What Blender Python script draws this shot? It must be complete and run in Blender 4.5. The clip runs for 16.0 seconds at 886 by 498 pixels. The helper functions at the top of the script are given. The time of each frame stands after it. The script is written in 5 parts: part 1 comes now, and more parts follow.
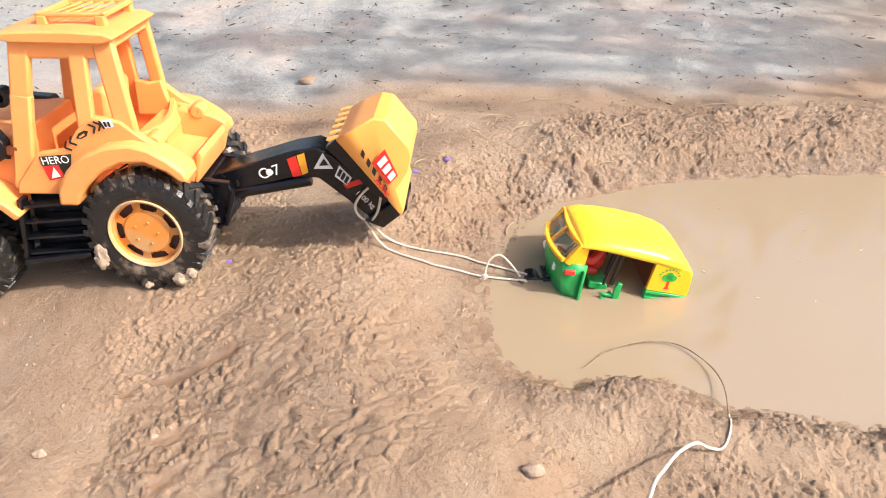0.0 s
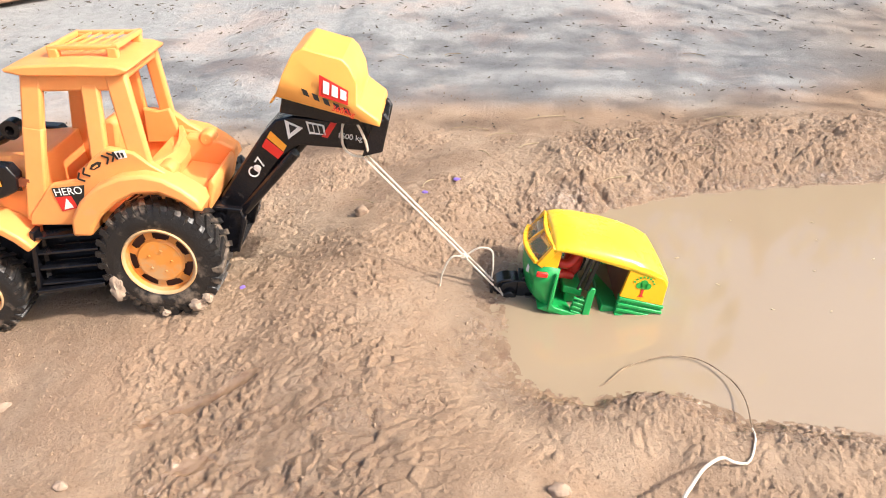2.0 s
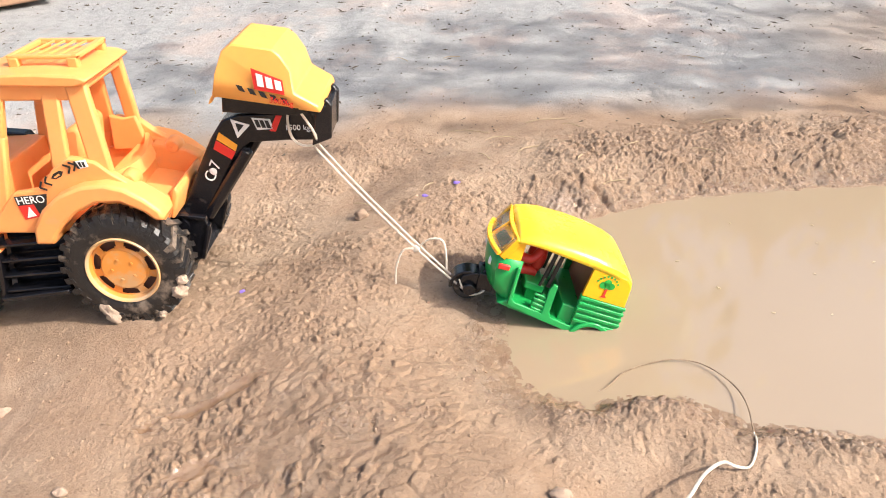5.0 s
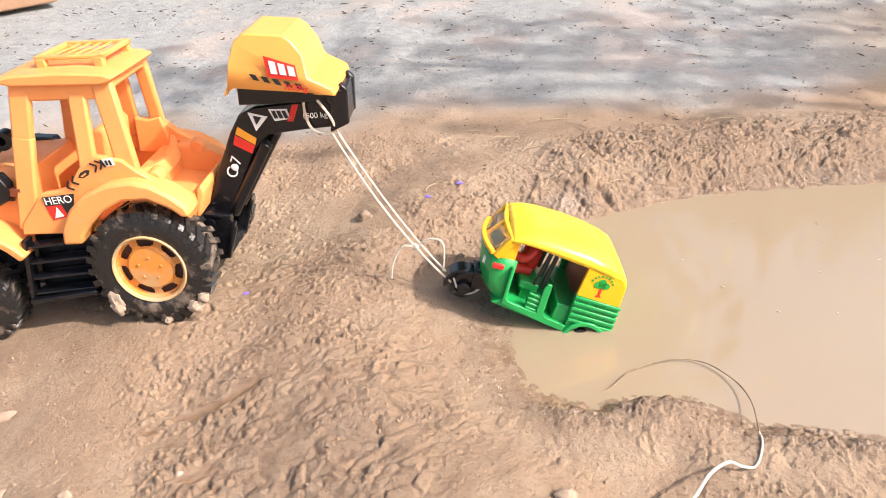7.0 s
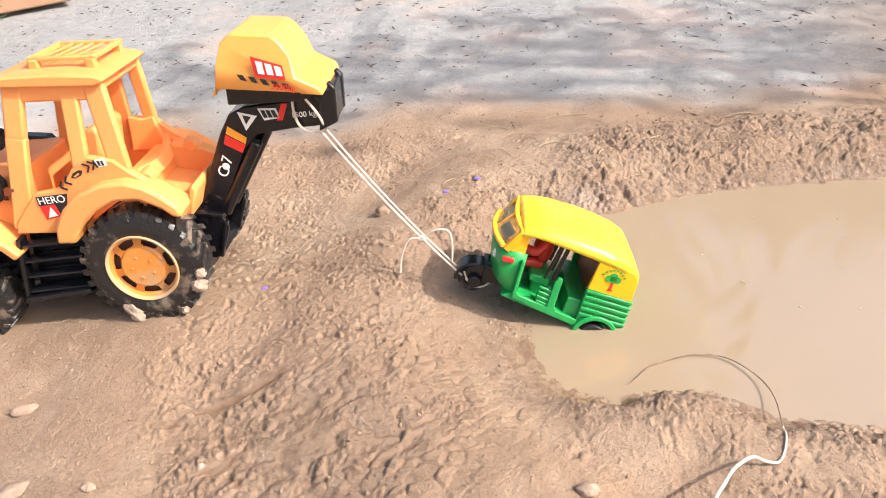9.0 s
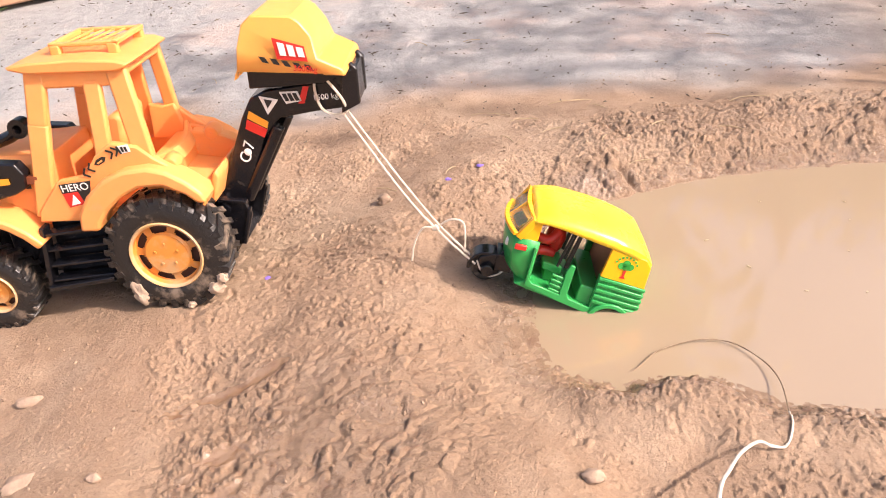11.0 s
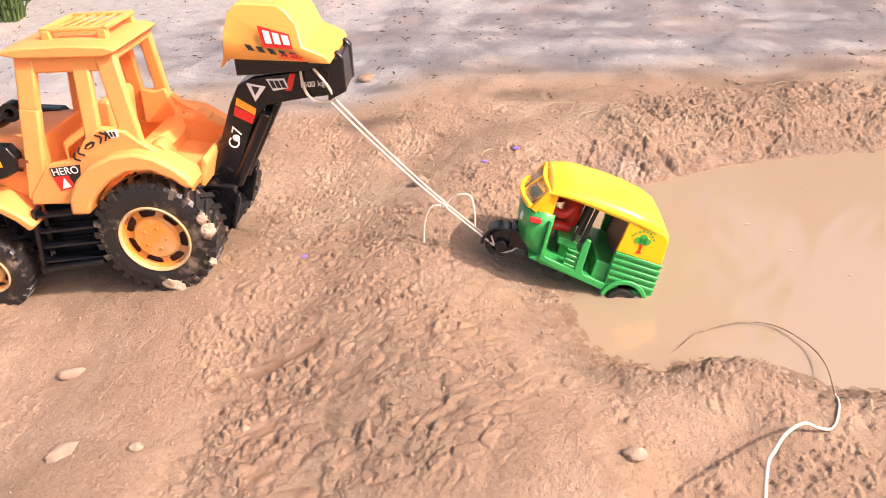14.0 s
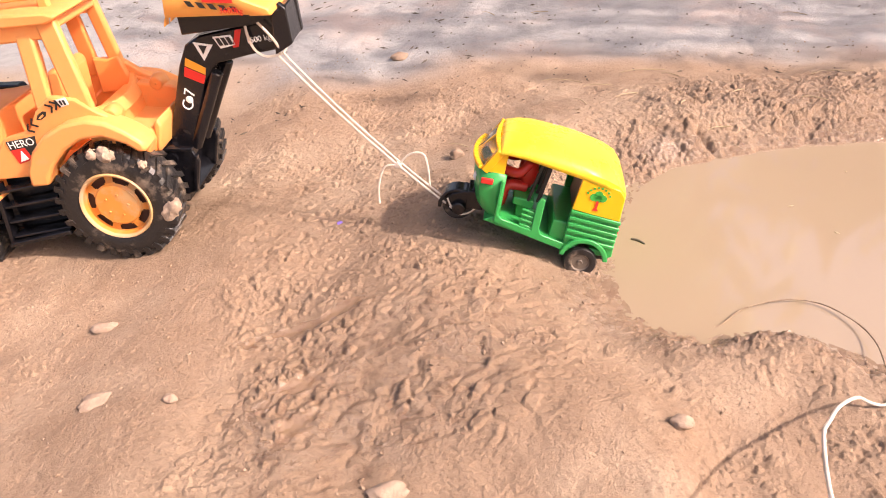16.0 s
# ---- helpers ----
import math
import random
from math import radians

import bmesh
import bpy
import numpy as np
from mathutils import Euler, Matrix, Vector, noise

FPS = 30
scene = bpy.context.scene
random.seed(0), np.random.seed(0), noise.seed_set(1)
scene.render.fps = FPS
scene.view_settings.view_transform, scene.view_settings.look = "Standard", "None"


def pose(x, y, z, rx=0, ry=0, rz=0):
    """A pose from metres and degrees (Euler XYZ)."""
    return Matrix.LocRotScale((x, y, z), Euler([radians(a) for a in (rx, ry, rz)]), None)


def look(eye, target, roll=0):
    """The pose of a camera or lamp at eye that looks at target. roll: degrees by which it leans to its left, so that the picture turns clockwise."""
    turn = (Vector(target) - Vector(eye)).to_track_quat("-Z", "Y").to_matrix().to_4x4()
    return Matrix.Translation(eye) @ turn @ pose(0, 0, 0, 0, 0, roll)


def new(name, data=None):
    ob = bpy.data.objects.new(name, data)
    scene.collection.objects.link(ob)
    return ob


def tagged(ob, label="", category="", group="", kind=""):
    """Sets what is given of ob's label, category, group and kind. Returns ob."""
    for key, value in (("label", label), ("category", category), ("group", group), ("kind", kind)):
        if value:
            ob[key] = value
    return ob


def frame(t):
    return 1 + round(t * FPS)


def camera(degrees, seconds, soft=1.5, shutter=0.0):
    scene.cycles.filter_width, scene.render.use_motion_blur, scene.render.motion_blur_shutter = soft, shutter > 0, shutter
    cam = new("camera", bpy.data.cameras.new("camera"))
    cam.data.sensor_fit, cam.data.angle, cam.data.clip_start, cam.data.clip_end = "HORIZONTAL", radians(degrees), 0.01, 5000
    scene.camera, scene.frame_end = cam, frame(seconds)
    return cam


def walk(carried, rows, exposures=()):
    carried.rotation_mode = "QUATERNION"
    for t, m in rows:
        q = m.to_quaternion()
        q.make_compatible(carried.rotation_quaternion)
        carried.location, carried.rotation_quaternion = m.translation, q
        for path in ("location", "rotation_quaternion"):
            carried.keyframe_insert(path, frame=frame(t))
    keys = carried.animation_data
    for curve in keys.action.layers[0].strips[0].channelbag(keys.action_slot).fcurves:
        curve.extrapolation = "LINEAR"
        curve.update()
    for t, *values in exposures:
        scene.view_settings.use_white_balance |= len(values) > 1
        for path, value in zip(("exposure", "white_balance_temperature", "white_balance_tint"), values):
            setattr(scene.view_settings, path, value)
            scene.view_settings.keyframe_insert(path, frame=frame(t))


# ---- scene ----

# ---- the walk ----
CAMERA_ROWS = [
    (0, pose(0.0000, -0.4505, 0.3155, 55.00, -0.00, 0.00)),
    (0.5, pose(-0.0007, -0.4501, 0.3157, 55.20, -0.02, -0.03)),
    (1, pose(-0.0043, -0.4509, 0.3176, 55.91, 0.92, -0.37)),
    (1.5, pose(-0.0059, -0.4504, 0.3168, 56.13, 0.85, -0.71)),
    (2, pose(-0.0095, -0.4497, 0.3169, 56.35, 1.24, -0.89)),
    (2.5, pose(-0.0099, -0.4498, 0.3166, 56.38, 1.33, -0.88)),
    (3, pose(-0.0100, -0.4495, 0.3173, 56.46, 1.30, -0.92)),
    (3.5, pose(-0.0103, -0.4494, 0.3177, 56.53, 1.23, -1.00)),
    (4, pose(-0.0103, -0.4492, 0.3179, 56.56, 1.25, -1.02)),
    (6.5, pose(-0.0097, -0.4477, 0.3164, 56.43, 1.52, -0.93)),
    (7, pose(-0.0093, -0.4479, 0.3171, 56.56, 1.80, -0.92)),
    (7.5, pose(-0.0120, -0.4480, 0.3177, 56.55, 2.30, -0.65)),
    (8, pose(-0.0144, -0.4489, 0.3147, 56.66, 2.55, -0.32)),
    (8.5, pose(-0.0146, -0.4479, 0.3143, 56.59, 2.45, -0.56)),
    (9, pose(-0.0150, -0.4487, 0.3146, 56.49, 2.23, -0.24)),
    (9.5, pose(-0.0157, -0.4486, 0.3141, 56.20, 2.58, -0.16)),
    (12, pose(-0.0125, -0.4466, 0.3115, 55.62, 3.00, -0.30)),
    (12.5, pose(-0.0134, -0.4472, 0.3114, 55.69, 2.90, -0.19)),
    (13, pose(-0.0128, -0.4462, 0.3104, 55.55, 2.94, -0.32)),
    (13.5, pose(-0.0178, -0.4481, 0.3085, 55.27, 2.78, -0.15)),
    (14, pose(-0.0236, -0.4517, 0.3039, 55.34, 3.37, 1.58)),
    (14.5, pose(-0.0283, -0.4527, 0.2923, 54.83, 2.36, 1.81)),
    (15, pose(-0.0315, -0.4551, 0.2918, 55.83, 3.01, 2.38)),
    (15.5, pose(-0.0373, -0.4575, 0.2876, 55.78, 2.76, 3.05)),
    (16, pose(-0.0424, -0.4594, 0.2823, 55.64, 2.08, 3.43)),
]
RICKSHAW_ROWS = [
    (0, pose(0.1088, -0.0354, -0.0260, -5.26, 7.73, 2.97)),
    (0.5, pose(0.1062, -0.0339, -0.0270, -5.47, 7.91, 1.71)),
    (1, pose(0.0994, -0.0350, -0.0227, -5.83, 7.87, 0.51)),
    (1.5, pose(0.0905, -0.0333, -0.0205, -5.70, 8.33, -0.59)),
    (2, pose(0.0820, -0.0336, -0.0178, -5.32, 9.41, -2.35)),
    (2.5, pose(0.0718, -0.0376, -0.0142, -4.71, 12.00, -2.57)),
    (3, pose(0.0663, -0.0414, -0.0092, -4.10, 14.30, -2.64)),
    (3.5, pose(0.0582, -0.0393, -0.0084, -5.34, 14.51, -3.18)),
    (4, pose(0.0567, -0.0426, -0.0073, -6.85, 14.16, -2.83)),
    (6.5, pose(0.0440, -0.0438, -0.0035, -7.45, 14.68, -3.29)),
    (7, pose(0.0456, -0.0440, -0.0034, -6.86, 14.78, -3.23)),
    (7.5, pose(0.0451, -0.0430, -0.0026, -7.14, 16.61, -4.23)),
    (8, pose(0.0394, -0.0432, 0.0005, -6.20, 18.15, -3.14)),
    (8.5, pose(0.0370, -0.0441, 0.0004, -6.45, 16.50, -2.92)),
    (9, pose(0.0403, -0.0454, -0.0010, -6.39, 14.26, -4.16)),
    (9.5, pose(0.0447, -0.0443, -0.0039, -6.89, 13.81, -4.67)),
    (12, pose(0.0468, -0.0429, -0.0053, -8.24, 15.67, -5.46)),
    (12.5, pose(0.0449, -0.0434, -0.0037, -8.65, 16.71, -5.33)),
    (13, pose(0.0406, -0.0428, -0.0017, -8.78, 16.22, -4.61)),
    (13.5, pose(0.0352, -0.0438, -0.0008, -9.58, 14.03, -5.06)),
    (14, pose(0.0313, -0.0449, -0.0003, -9.68, 14.19, -5.17)),
    (14.5, pose(0.0230, -0.0457, 0.0015, -9.11, 14.85, -5.35)),
    (15, pose(0.0155, -0.0458, 0.0051, -8.46, 14.53, -4.63)),
    (15.5, pose(-0.0041, -0.0482, 0.0100, -5.57, 12.07, -4.96)),
    (16, pose(-0.0197, -0.0458, 0.0119, -5.11, 9.79, -3.75)),
]
TRACTOR_ROWS = [
    (0, pose(-0.1884, 0.0037, 0.0000, -5.05, -0.76, -2.60)),
    (0.5, pose(-0.1888, 0.0029, 0.0005, -4.77, -0.35, -2.04)),
    (1, pose(-0.1903, 0.0050, -0.0002, -4.60, 0.03, -1.62)),
    (1.5, pose(-0.1907, 0.0058, -0.0004, -4.40, 0.02, -1.69)),
    (2, pose(-0.1908, 0.0057, -0.0006, -4.24, 0.11, -1.80)),
    (2.5, pose(-0.1923, 0.0067, -0.0011, -4.20, 0.25, -1.46)),
    (3, pose(-0.1958, 0.0057, -0.0005, -4.20, 0.23, -1.47)),
    (3.5, pose(-0.2157, 0.0083, -0.0029, -3.60, 0.70, -1.24)),
    (4, pose(-0.2156, 0.0081, -0.0025, -3.36, 0.55, -1.52)),
    (6.5, pose(-0.2133, 0.0075, -0.0041, -4.36, -0.58, -2.44)),
    (7, pose(-0.1983, 0.0063, -0.0022, -5.21, -1.16, -2.53)),
    (7.5, pose(-0.2172, 0.0065, -0.0042, -4.37, -0.45, -2.31)),
    (8, pose(-0.2280, 0.0082, -0.0055, -4.11, -0.29, -1.86)),
    (8.5, pose(-0.2319, 0.0086, -0.0063, -4.10, -0.28, -1.97)),
    (9, pose(-0.2180, 0.0081, -0.0050, -4.38, -0.81, -2.23)),
    (9.5, pose(-0.1985, 0.0068, -0.0030, -4.91, -1.21, -2.44)),
    (12, pose(-0.2114, 0.0071, -0.0034, -4.99, -0.53, -2.04)),
    (12.5, pose(-0.2175, 0.0068, -0.0037, -4.57, -0.43, -2.05)),
    (13, pose(-0.2252, 0.0074, -0.0042, -4.53, -0.35, -1.70)),
    (13.5, pose(-0.2339, 0.0083, -0.0060, -4.15, -0.36, -1.98)),
    (14, pose(-0.2393, 0.0074, -0.0066, -4.10, -0.12, -1.64)),
    (14.5, pose(-0.2514, 0.0072, -0.0083, -3.62, -0.59, -1.36)),
    (15, pose(-0.2592, 0.0063, -0.0079, -2.83, -1.09, -0.70)),
    (15.5, pose(-0.2735, 0.0056, -0.0085, -2.66, -3.26, -0.58)),
    (16, pose(-0.2903, 0.0092, -0.0103, -1.64, -5.45, 0.82)),
]
BOOM_TURNS = {0: 48.6, 0.5: 34.8, 1: 26.7, 1.5: 19.6, 2: 13.2, 2.5: 9.2, 3: 7.5, 3.5: 7.8, 4: 7.4, 6.5: 1.5, 7: 1.6, 7.5: 1.2, 8: 1.3, 8.5: 1.6, 9: 0.8, 9.5: 0.0, 12: 0.2, 12.5: 0.1, 13: 0.3, 13.5: 0.1, 14: -0.0, 14.5: 0.1, 15: 0.1, 15.5: -0.4, 16: 0.5}

EXPOSURES = [(0, 0.91, 6450, 11), (9.5, 0.95, 6450, 14), (12, 0.95, 7250, 28), (16, 0.96, 7250, 28)]
cam = camera(61.0, 16.0, soft=1.0)
walk(cam, CAMERA_ROWS, EXPOSURES)

# ---- world and sun ----
SUN_WAY = Vector((0.80, -0.27, 0.78)).normalized()   # towards the sun
world = bpy.data.worlds.new("sky")
scene.world = world
world.use_nodes = True
wn = world.node_tree
wn.nodes.clear()
w_out = wn.nodes.new("ShaderNodeOutputWorld")
w_bg = wn.nodes.new("ShaderNodeBackground")
w_sky = wn.nodes.new("ShaderNodeTexSky")
w_sky.sky_type = "NISHITA"
w_sky.sun_disc = False
w_sky.dust_density = 6.0
w_sky.air_density = 1.1
w_sky.sun_elevation = math.asin(SUN_WAY.z)
w_sky.sun_rotation = math.atan2(SUN_WAY.x, SUN_WAY.y)
w_bg.inputs["Strength"].default_value = 0.15
wn.links.new(w_sky.outputs[0], w_bg.inputs[0])
wn.links.new(w_bg.outputs[0], w_out.inputs[0])
sun = new("sun", bpy.data.lights.new("sun", "SUN"))
sun.data.energy = 3.05
sun.data.angle = radians(0.5)
sun.data.color = (1.0, 0.95, 0.87)
sun.matrix_world = look(SUN_WAY * 8, (0, 0, 0))

# ---- materials ----
def mat(name, colour, rough=0.5, metal=0.0, second=None, scale=60.0, bump=0.0, bump_scale=400.0, rough_var=0.1,
        coat=0.0, mix=0.5, sharp=(0.4, 0.65), spec=0.5, sub=0.0, vary=False):
    """A surface with two colours mixed by a noise, roughness that varies and fine relief."""
    m = bpy.data.materials.new(name)
    m.use_nodes = True
    t = m.node_tree
    b = t.nodes["Principled BSDF"]
    geo = t.nodes.new("ShaderNodeTexCoord")
    place = geo.outputs["Object"]
    if vary:
        info = t.nodes.new("ShaderNodeObjectInfo")
        add = t.nodes.new("ShaderNodeVectorMath")
        add.operation = "ADD"
        t.links.new(place, add.inputs[0])
        t.links.new(info.outputs["Random"], add.inputs[1])
        place = add.outputs[0]
    n1 = t.nodes.new("ShaderNodeTexNoise")
    n1.inputs["Scale"].default_value = scale
    n1.inputs["Detail"].default_value = 8
    n1.inputs["Roughness"].default_value = 0.62
    t.links.new(place, n1.inputs["Vector"])
    ramp = t.nodes.new("ShaderNodeMapRange")
    ramp.inputs["From Min"].default_value, ramp.inputs["From Max"].default_value = sharp
    ramp.inputs["To Max"].default_value = mix
    t.links.new(n1.outputs["Fac"], ramp.inputs["Value"])
    mx = t.nodes.new("ShaderNodeMix")
    mx.data_type = "RGBA"
    mx.inputs["A"].default_value = (*colour, 1)
    mx.inputs["B"].default_value = (*(second or [c * 0.8 for c in colour]), 1)
    t.links.new(ramp.outputs["Result"], mx.inputs["Factor"])
    t.links.new(mx.outputs["Result"], b.inputs["Base Color"])
    n2 = t.nodes.new("ShaderNodeTexNoise")
    n2.inputs["Scale"].default_value = bump_scale
    n2.inputs["Detail"].default_value = 6
    t.links.new(geo.outputs["Object"], n2.inputs["Vector"])
    rr = t.nodes.new("ShaderNodeMapRange")
    rr.inputs["To Min"].default_value, rr.inputs["To Max"].default_value = max(0.02, rough - rough_var), min(1, rough + rough_var)
    t.links.new(n1.outputs["Fac"], rr.inputs["Value"])
    t.links.new(rr.outputs["Result"], b.inputs["Roughness"])
    b.inputs["Metallic"].default_value = metal
    b.inputs["Coat Weight"].default_value = coat
    b.inputs["Specular IOR Level"].default_value = spec
    if sub:
        b.inputs["Subsurface Weight"].default_value = sub
        b.inputs["Subsurface Radius"].default_value = (0.004, 0.002, 0.001)
        b.inputs["Subsurface Scale"].default_value = 1.0
    if bump:
        bp = t.nodes.new("ShaderNodeBump")
        bp.inputs["Strength"].default_value = bump
        bp.inputs["Distance"].default_value = 0.001
        t.links.new(n2.outputs["Fac"], bp.inputs["Height"])
        t.links.new(bp.outputs["Normal"], b.inputs["Normal"])
    return m


def mud_material():
    """Damp silt: pale dry skin, browner damp patches, wet sheen where the ground was churned or splashed."""
    m = bpy.data.materials.new("mud")
    m.use_nodes = True
    t = m.node_tree
    b = t.nodes["Principled BSDF"]
    geo = t.nodes.new("ShaderNodeTexCoord")

    def noise_at(scale, detail=8, rough=0.6):
        n = t.nodes.new("ShaderNodeTexNoise")
        n.inputs["Scale"].default_value = scale
        n.inputs["Detail"].default_value = detail
        n.inputs["Roughness"].default_value = rough
        t.links.new(geo.outputs["Object"], n.inputs["Vector"])
        return n.outputs["Fac"]

    def ranged(value, a, c, lo=0.0, hi=1.0):
        r = t.nodes.new("ShaderNodeMapRange")
        for key, v in (("From Min", a), ("From Max", c), ("To Min", lo), ("To Max", hi)):
            r.inputs[key].default_value = v
        t.links.new(value, r.inputs["Value"])
        return r.outputs["Result"]

    def mixed(fac, a, c):
        x = t.nodes.new("ShaderNodeMix")
        x.data_type = "RGBA"
        t.links.new(fac, x.inputs["Factor"])
        for key, v in (("A", a), ("B", c)):
            if isinstance(v, tuple):
                x.inputs[key].default_value = (*v, 1)
            else:
                t.links.new(v, x.inputs[key])
        return x.outputs["Result"]

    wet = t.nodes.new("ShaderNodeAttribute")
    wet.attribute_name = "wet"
    sand = t.nodes.new("ShaderNodeAttribute")
    sand.attribute_name = "sand"
    big, mid, fine = noise_at(9), noise_at(55), noise_at(420, 6, 0.7)
    col = mixed(ranged(big, 0.35, 0.65), MUD_A, MUD_B)
    col = mixed(ranged(mid, 0.42, 0.72, 0, 0.55), col, MUD_C)
    col = mixed(ranged(noise_at(7, 9, 0.6), 0.48, 0.62, 0, 0.65), col, MUD_PALE)
    col = mixed(ranged(fine, 0.5, 0.72, 0, 0.6), col, MUD_D)
    # pale specks paint wet glints into the colour
    col = mixed(ranged(noise_at(610, 8, 0.7), 0.58, 0.68, 0, 0.6), col, MUD_GLINT)
    # sand colour carries painted bluish shade with pinkish sunlit patches
    col = mixed(sand.outputs["Fac"], col, mixed(ranged(noise_at(5.5, 9, 0.62), 0.50, 0.60), mixed(ranged(mid, 0.4, 0.65), SAND_SHADE_A, SAND_SHADE_B), SAND_SUNLIT))
    # dark specks paint the small shadows of crumbs into the colour
    col = mixed(ranged(noise_at(420, 10, 0.75), 0.60, 0.65, 0, 0.65), col, MUD_CRUMB_SHADE)
    damp = t.nodes.new("ShaderNodeMath")
    damp.operation = "MULTIPLY"
    t.links.new(wet.outputs["Fac"], damp.inputs[0])
    t.links.new(ranged(mid, 0.3, 0.6, 0.3, 1.0), damp.inputs[1])
    col = mixed(damp.outputs[0], col, MUD_WET)
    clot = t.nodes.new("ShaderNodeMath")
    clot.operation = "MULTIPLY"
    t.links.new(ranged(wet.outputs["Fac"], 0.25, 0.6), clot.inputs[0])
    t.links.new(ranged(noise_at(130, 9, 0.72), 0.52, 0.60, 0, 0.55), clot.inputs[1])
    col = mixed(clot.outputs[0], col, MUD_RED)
    t.links.new(col, b.inputs["Base Color"])
    t.links.new(ranged(damp.outputs[0], 0.0, 1.0, 0.75, 0.1), b.inputs["Roughness"])
    t.links.new(ranged(damp.outputs[0], 0.3, 1.2, 0.25, 0.9), b.inputs["Specular IOR Level"])
    bumps = t.nodes.new("ShaderNodeMath")
    bumps.operation = "MULTIPLY_ADD"
    t.links.new(sand.outputs["Fac"], bumps.inputs[0])
    t.links.new(ranged(noise_at(95, 7, 0.65), 0.25, 0.75, 0, 2.6), bumps.inputs[1])
    h = t.nodes.new("ShaderNodeMath")
    h.operation = "ADD"
    t.links.new(ranged(noise_at(700, 8, 0.7), 0.25, 0.75, 0, 1.0), h.inputs[0])
    t.links.new(ranged(noise_at(1300, 4), 0.2, 0.8, 0, 0.45), h.inputs[1])
    bp = t.nodes.new("ShaderNodeBump")
    t.links.new(ranged(wet.outputs["Fac"], 0.8, 1.6, 0.55, 0.05), bp.inputs["Strength"])
    bp.inputs["Distance"].default_value = 0.0026
    t.links.new(h.outputs[0], bumps.inputs[2])
    t.links.new(bumps.outputs[0], bp.inputs["Height"])
    t.links.new(bp.outputs["Normal"], b.inputs["Normal"])
    return m


MUD_A, MUD_B, MUD_C, MUD_D = (0.318, 0.219, 0.146), (0.276, 0.186, 0.122), (0.362, 0.260, 0.181), (0.205, 0.131, 0.086)
MUD_PALE = (0.43, 0.325, 0.230)
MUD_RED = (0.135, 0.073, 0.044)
# pale tone of the painted glints
MUD_GLINT = (0.43, 0.322, 0.228)
# wet mud, and the dark of painted crumb shadows
MUD_WET, MUD_CRUMB_SHADE = (0.222, 0.146, 0.092), (0.146, 0.094, 0.058)
# two bluish greys of shaded sand, then the pinkish tone of sunlit sand
SAND_SHADE_A, SAND_SHADE_B, SAND_SUNLIT = (0.335, 0.337, 0.328), (0.282, 0.282, 0.274), (0.405, 0.352, 0.318)
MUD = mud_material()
CLOD = mat("mud_clod", (0.30, 0.208, 0.142), 0.7, second=(0.225, 0.155, 0.105), scale=150, bump=0.6, bump_scale=700, mix=0.8)
STONE = mat("stone", (0.34, 0.245, 0.175), 0.8, second=(0.25, 0.175, 0.125), scale=120, bump=0.5, bump_scale=600, mix=0.8)
ORANGE = mat("orange_plastic", (0.86, 0.335, 0.10), 0.42, second=(0.80, 0.30, 0.085), scale=40, mix=0.6, bump=0.05, bump_scale=90, sub=0.15)
ORANGE_DIRTY = mat("dusty_orange_plastic", (0.84, 0.335, 0.10), 0.46, second=(0.60, 0.33, 0.16), scale=55, mix=0.7, sharp=(0.55, 0.75), bump=0.05, sub=0.15)
RIM = mat("orange_rim", (0.66, 0.25, 0.045), 0.42, second=(0.50, 0.31, 0.15), scale=90, mix=0.85, sharp=(0.48, 0.66))
# near-black brown: the shade inside the rim's holes, put into the colour
RIM_HOLE_SHADE = mat("rim_hole_shade", (0.06, 0.02, 0.012), 0.6)
RIM_LIP = mat("dusty_rim_edge", (0.62, 0.36, 0.15), 0.6, second=(0.48, 0.34, 0.22), scale=70, mix=0.9)
BUCKET = mat("yellow_bucket_plastic", (0.87, 0.385, 0.085), 0.38, second=(0.82, 0.35, 0.08), scale=40, mix=0.5, bump=0.05, bump_scale=90, sub=0.15)
BLACK = mat("black_plastic", (0.006, 0.006, 0.008), 0.22, second=(0.10, 0.085, 0.07), scale=150, mix=0.3, sharp=(0.6, 0.72), bump=0.15, bump_scale=300)
RUBBER = mat("muddy_rubber", (0.015, 0.014, 0.014), 0.36, second=(0.26, 0.20, 0.15), scale=60, mix=0.75, sharp=(0.53, 0.66), bump=0.5, bump_scale=500, vary=True)
MUDCAKE = mat("caked_mud", (0.40, 0.30, 0.22), 0.9, second=(0.30, 0.22, 0.16), scale=200, bump=0.7, bump_scale=600)
GREEN = mat("green_plastic", (0.012, 0.33, 0.075), 0.3, second=(0.010, 0.26, 0.06), scale=50, mix=0.5, bump=0.04, bump_scale=100, sub=0.1)
YELLOW = mat("yellow_roof_plastic", (0.92, 0.60, 0.035), 0.28, second=(0.9, 0.56, 0.03), scale=40, mix=0.4, bump=0.03, bump_scale=100, sub=0.1)
AMBER = mat("amber_plastic", (0.93, 0.46, 0.012), 0.3, second=(0.88, 0.42, 0.01), scale=40, mix=0.4, sub=0.1)
RED = mat("red_plastic", (0.62, 0.03, 0.02), 0.35, second=(0.5, 0.025, 0.02), scale=60)
BROWN = mat("brown_panel", (0.22, 0.055, 0.02), 0.5, second=(0.15, 0.045, 0.02), scale=80)
WHITE = mat("white_print", (0.82, 0.80, 0.76), 0.5, second=(0.7, 0.68, 0.64), scale=200)
INK = mat("black_print", (0.015, 0.013, 0.012), 0.5)
DECAL_RED = mat("red_print", (0.72, 0.03, 0.02), 0.45)
DECAL_ORANGE = mat("orange_print", (0.88, 0.36, 0.03), 0.45)
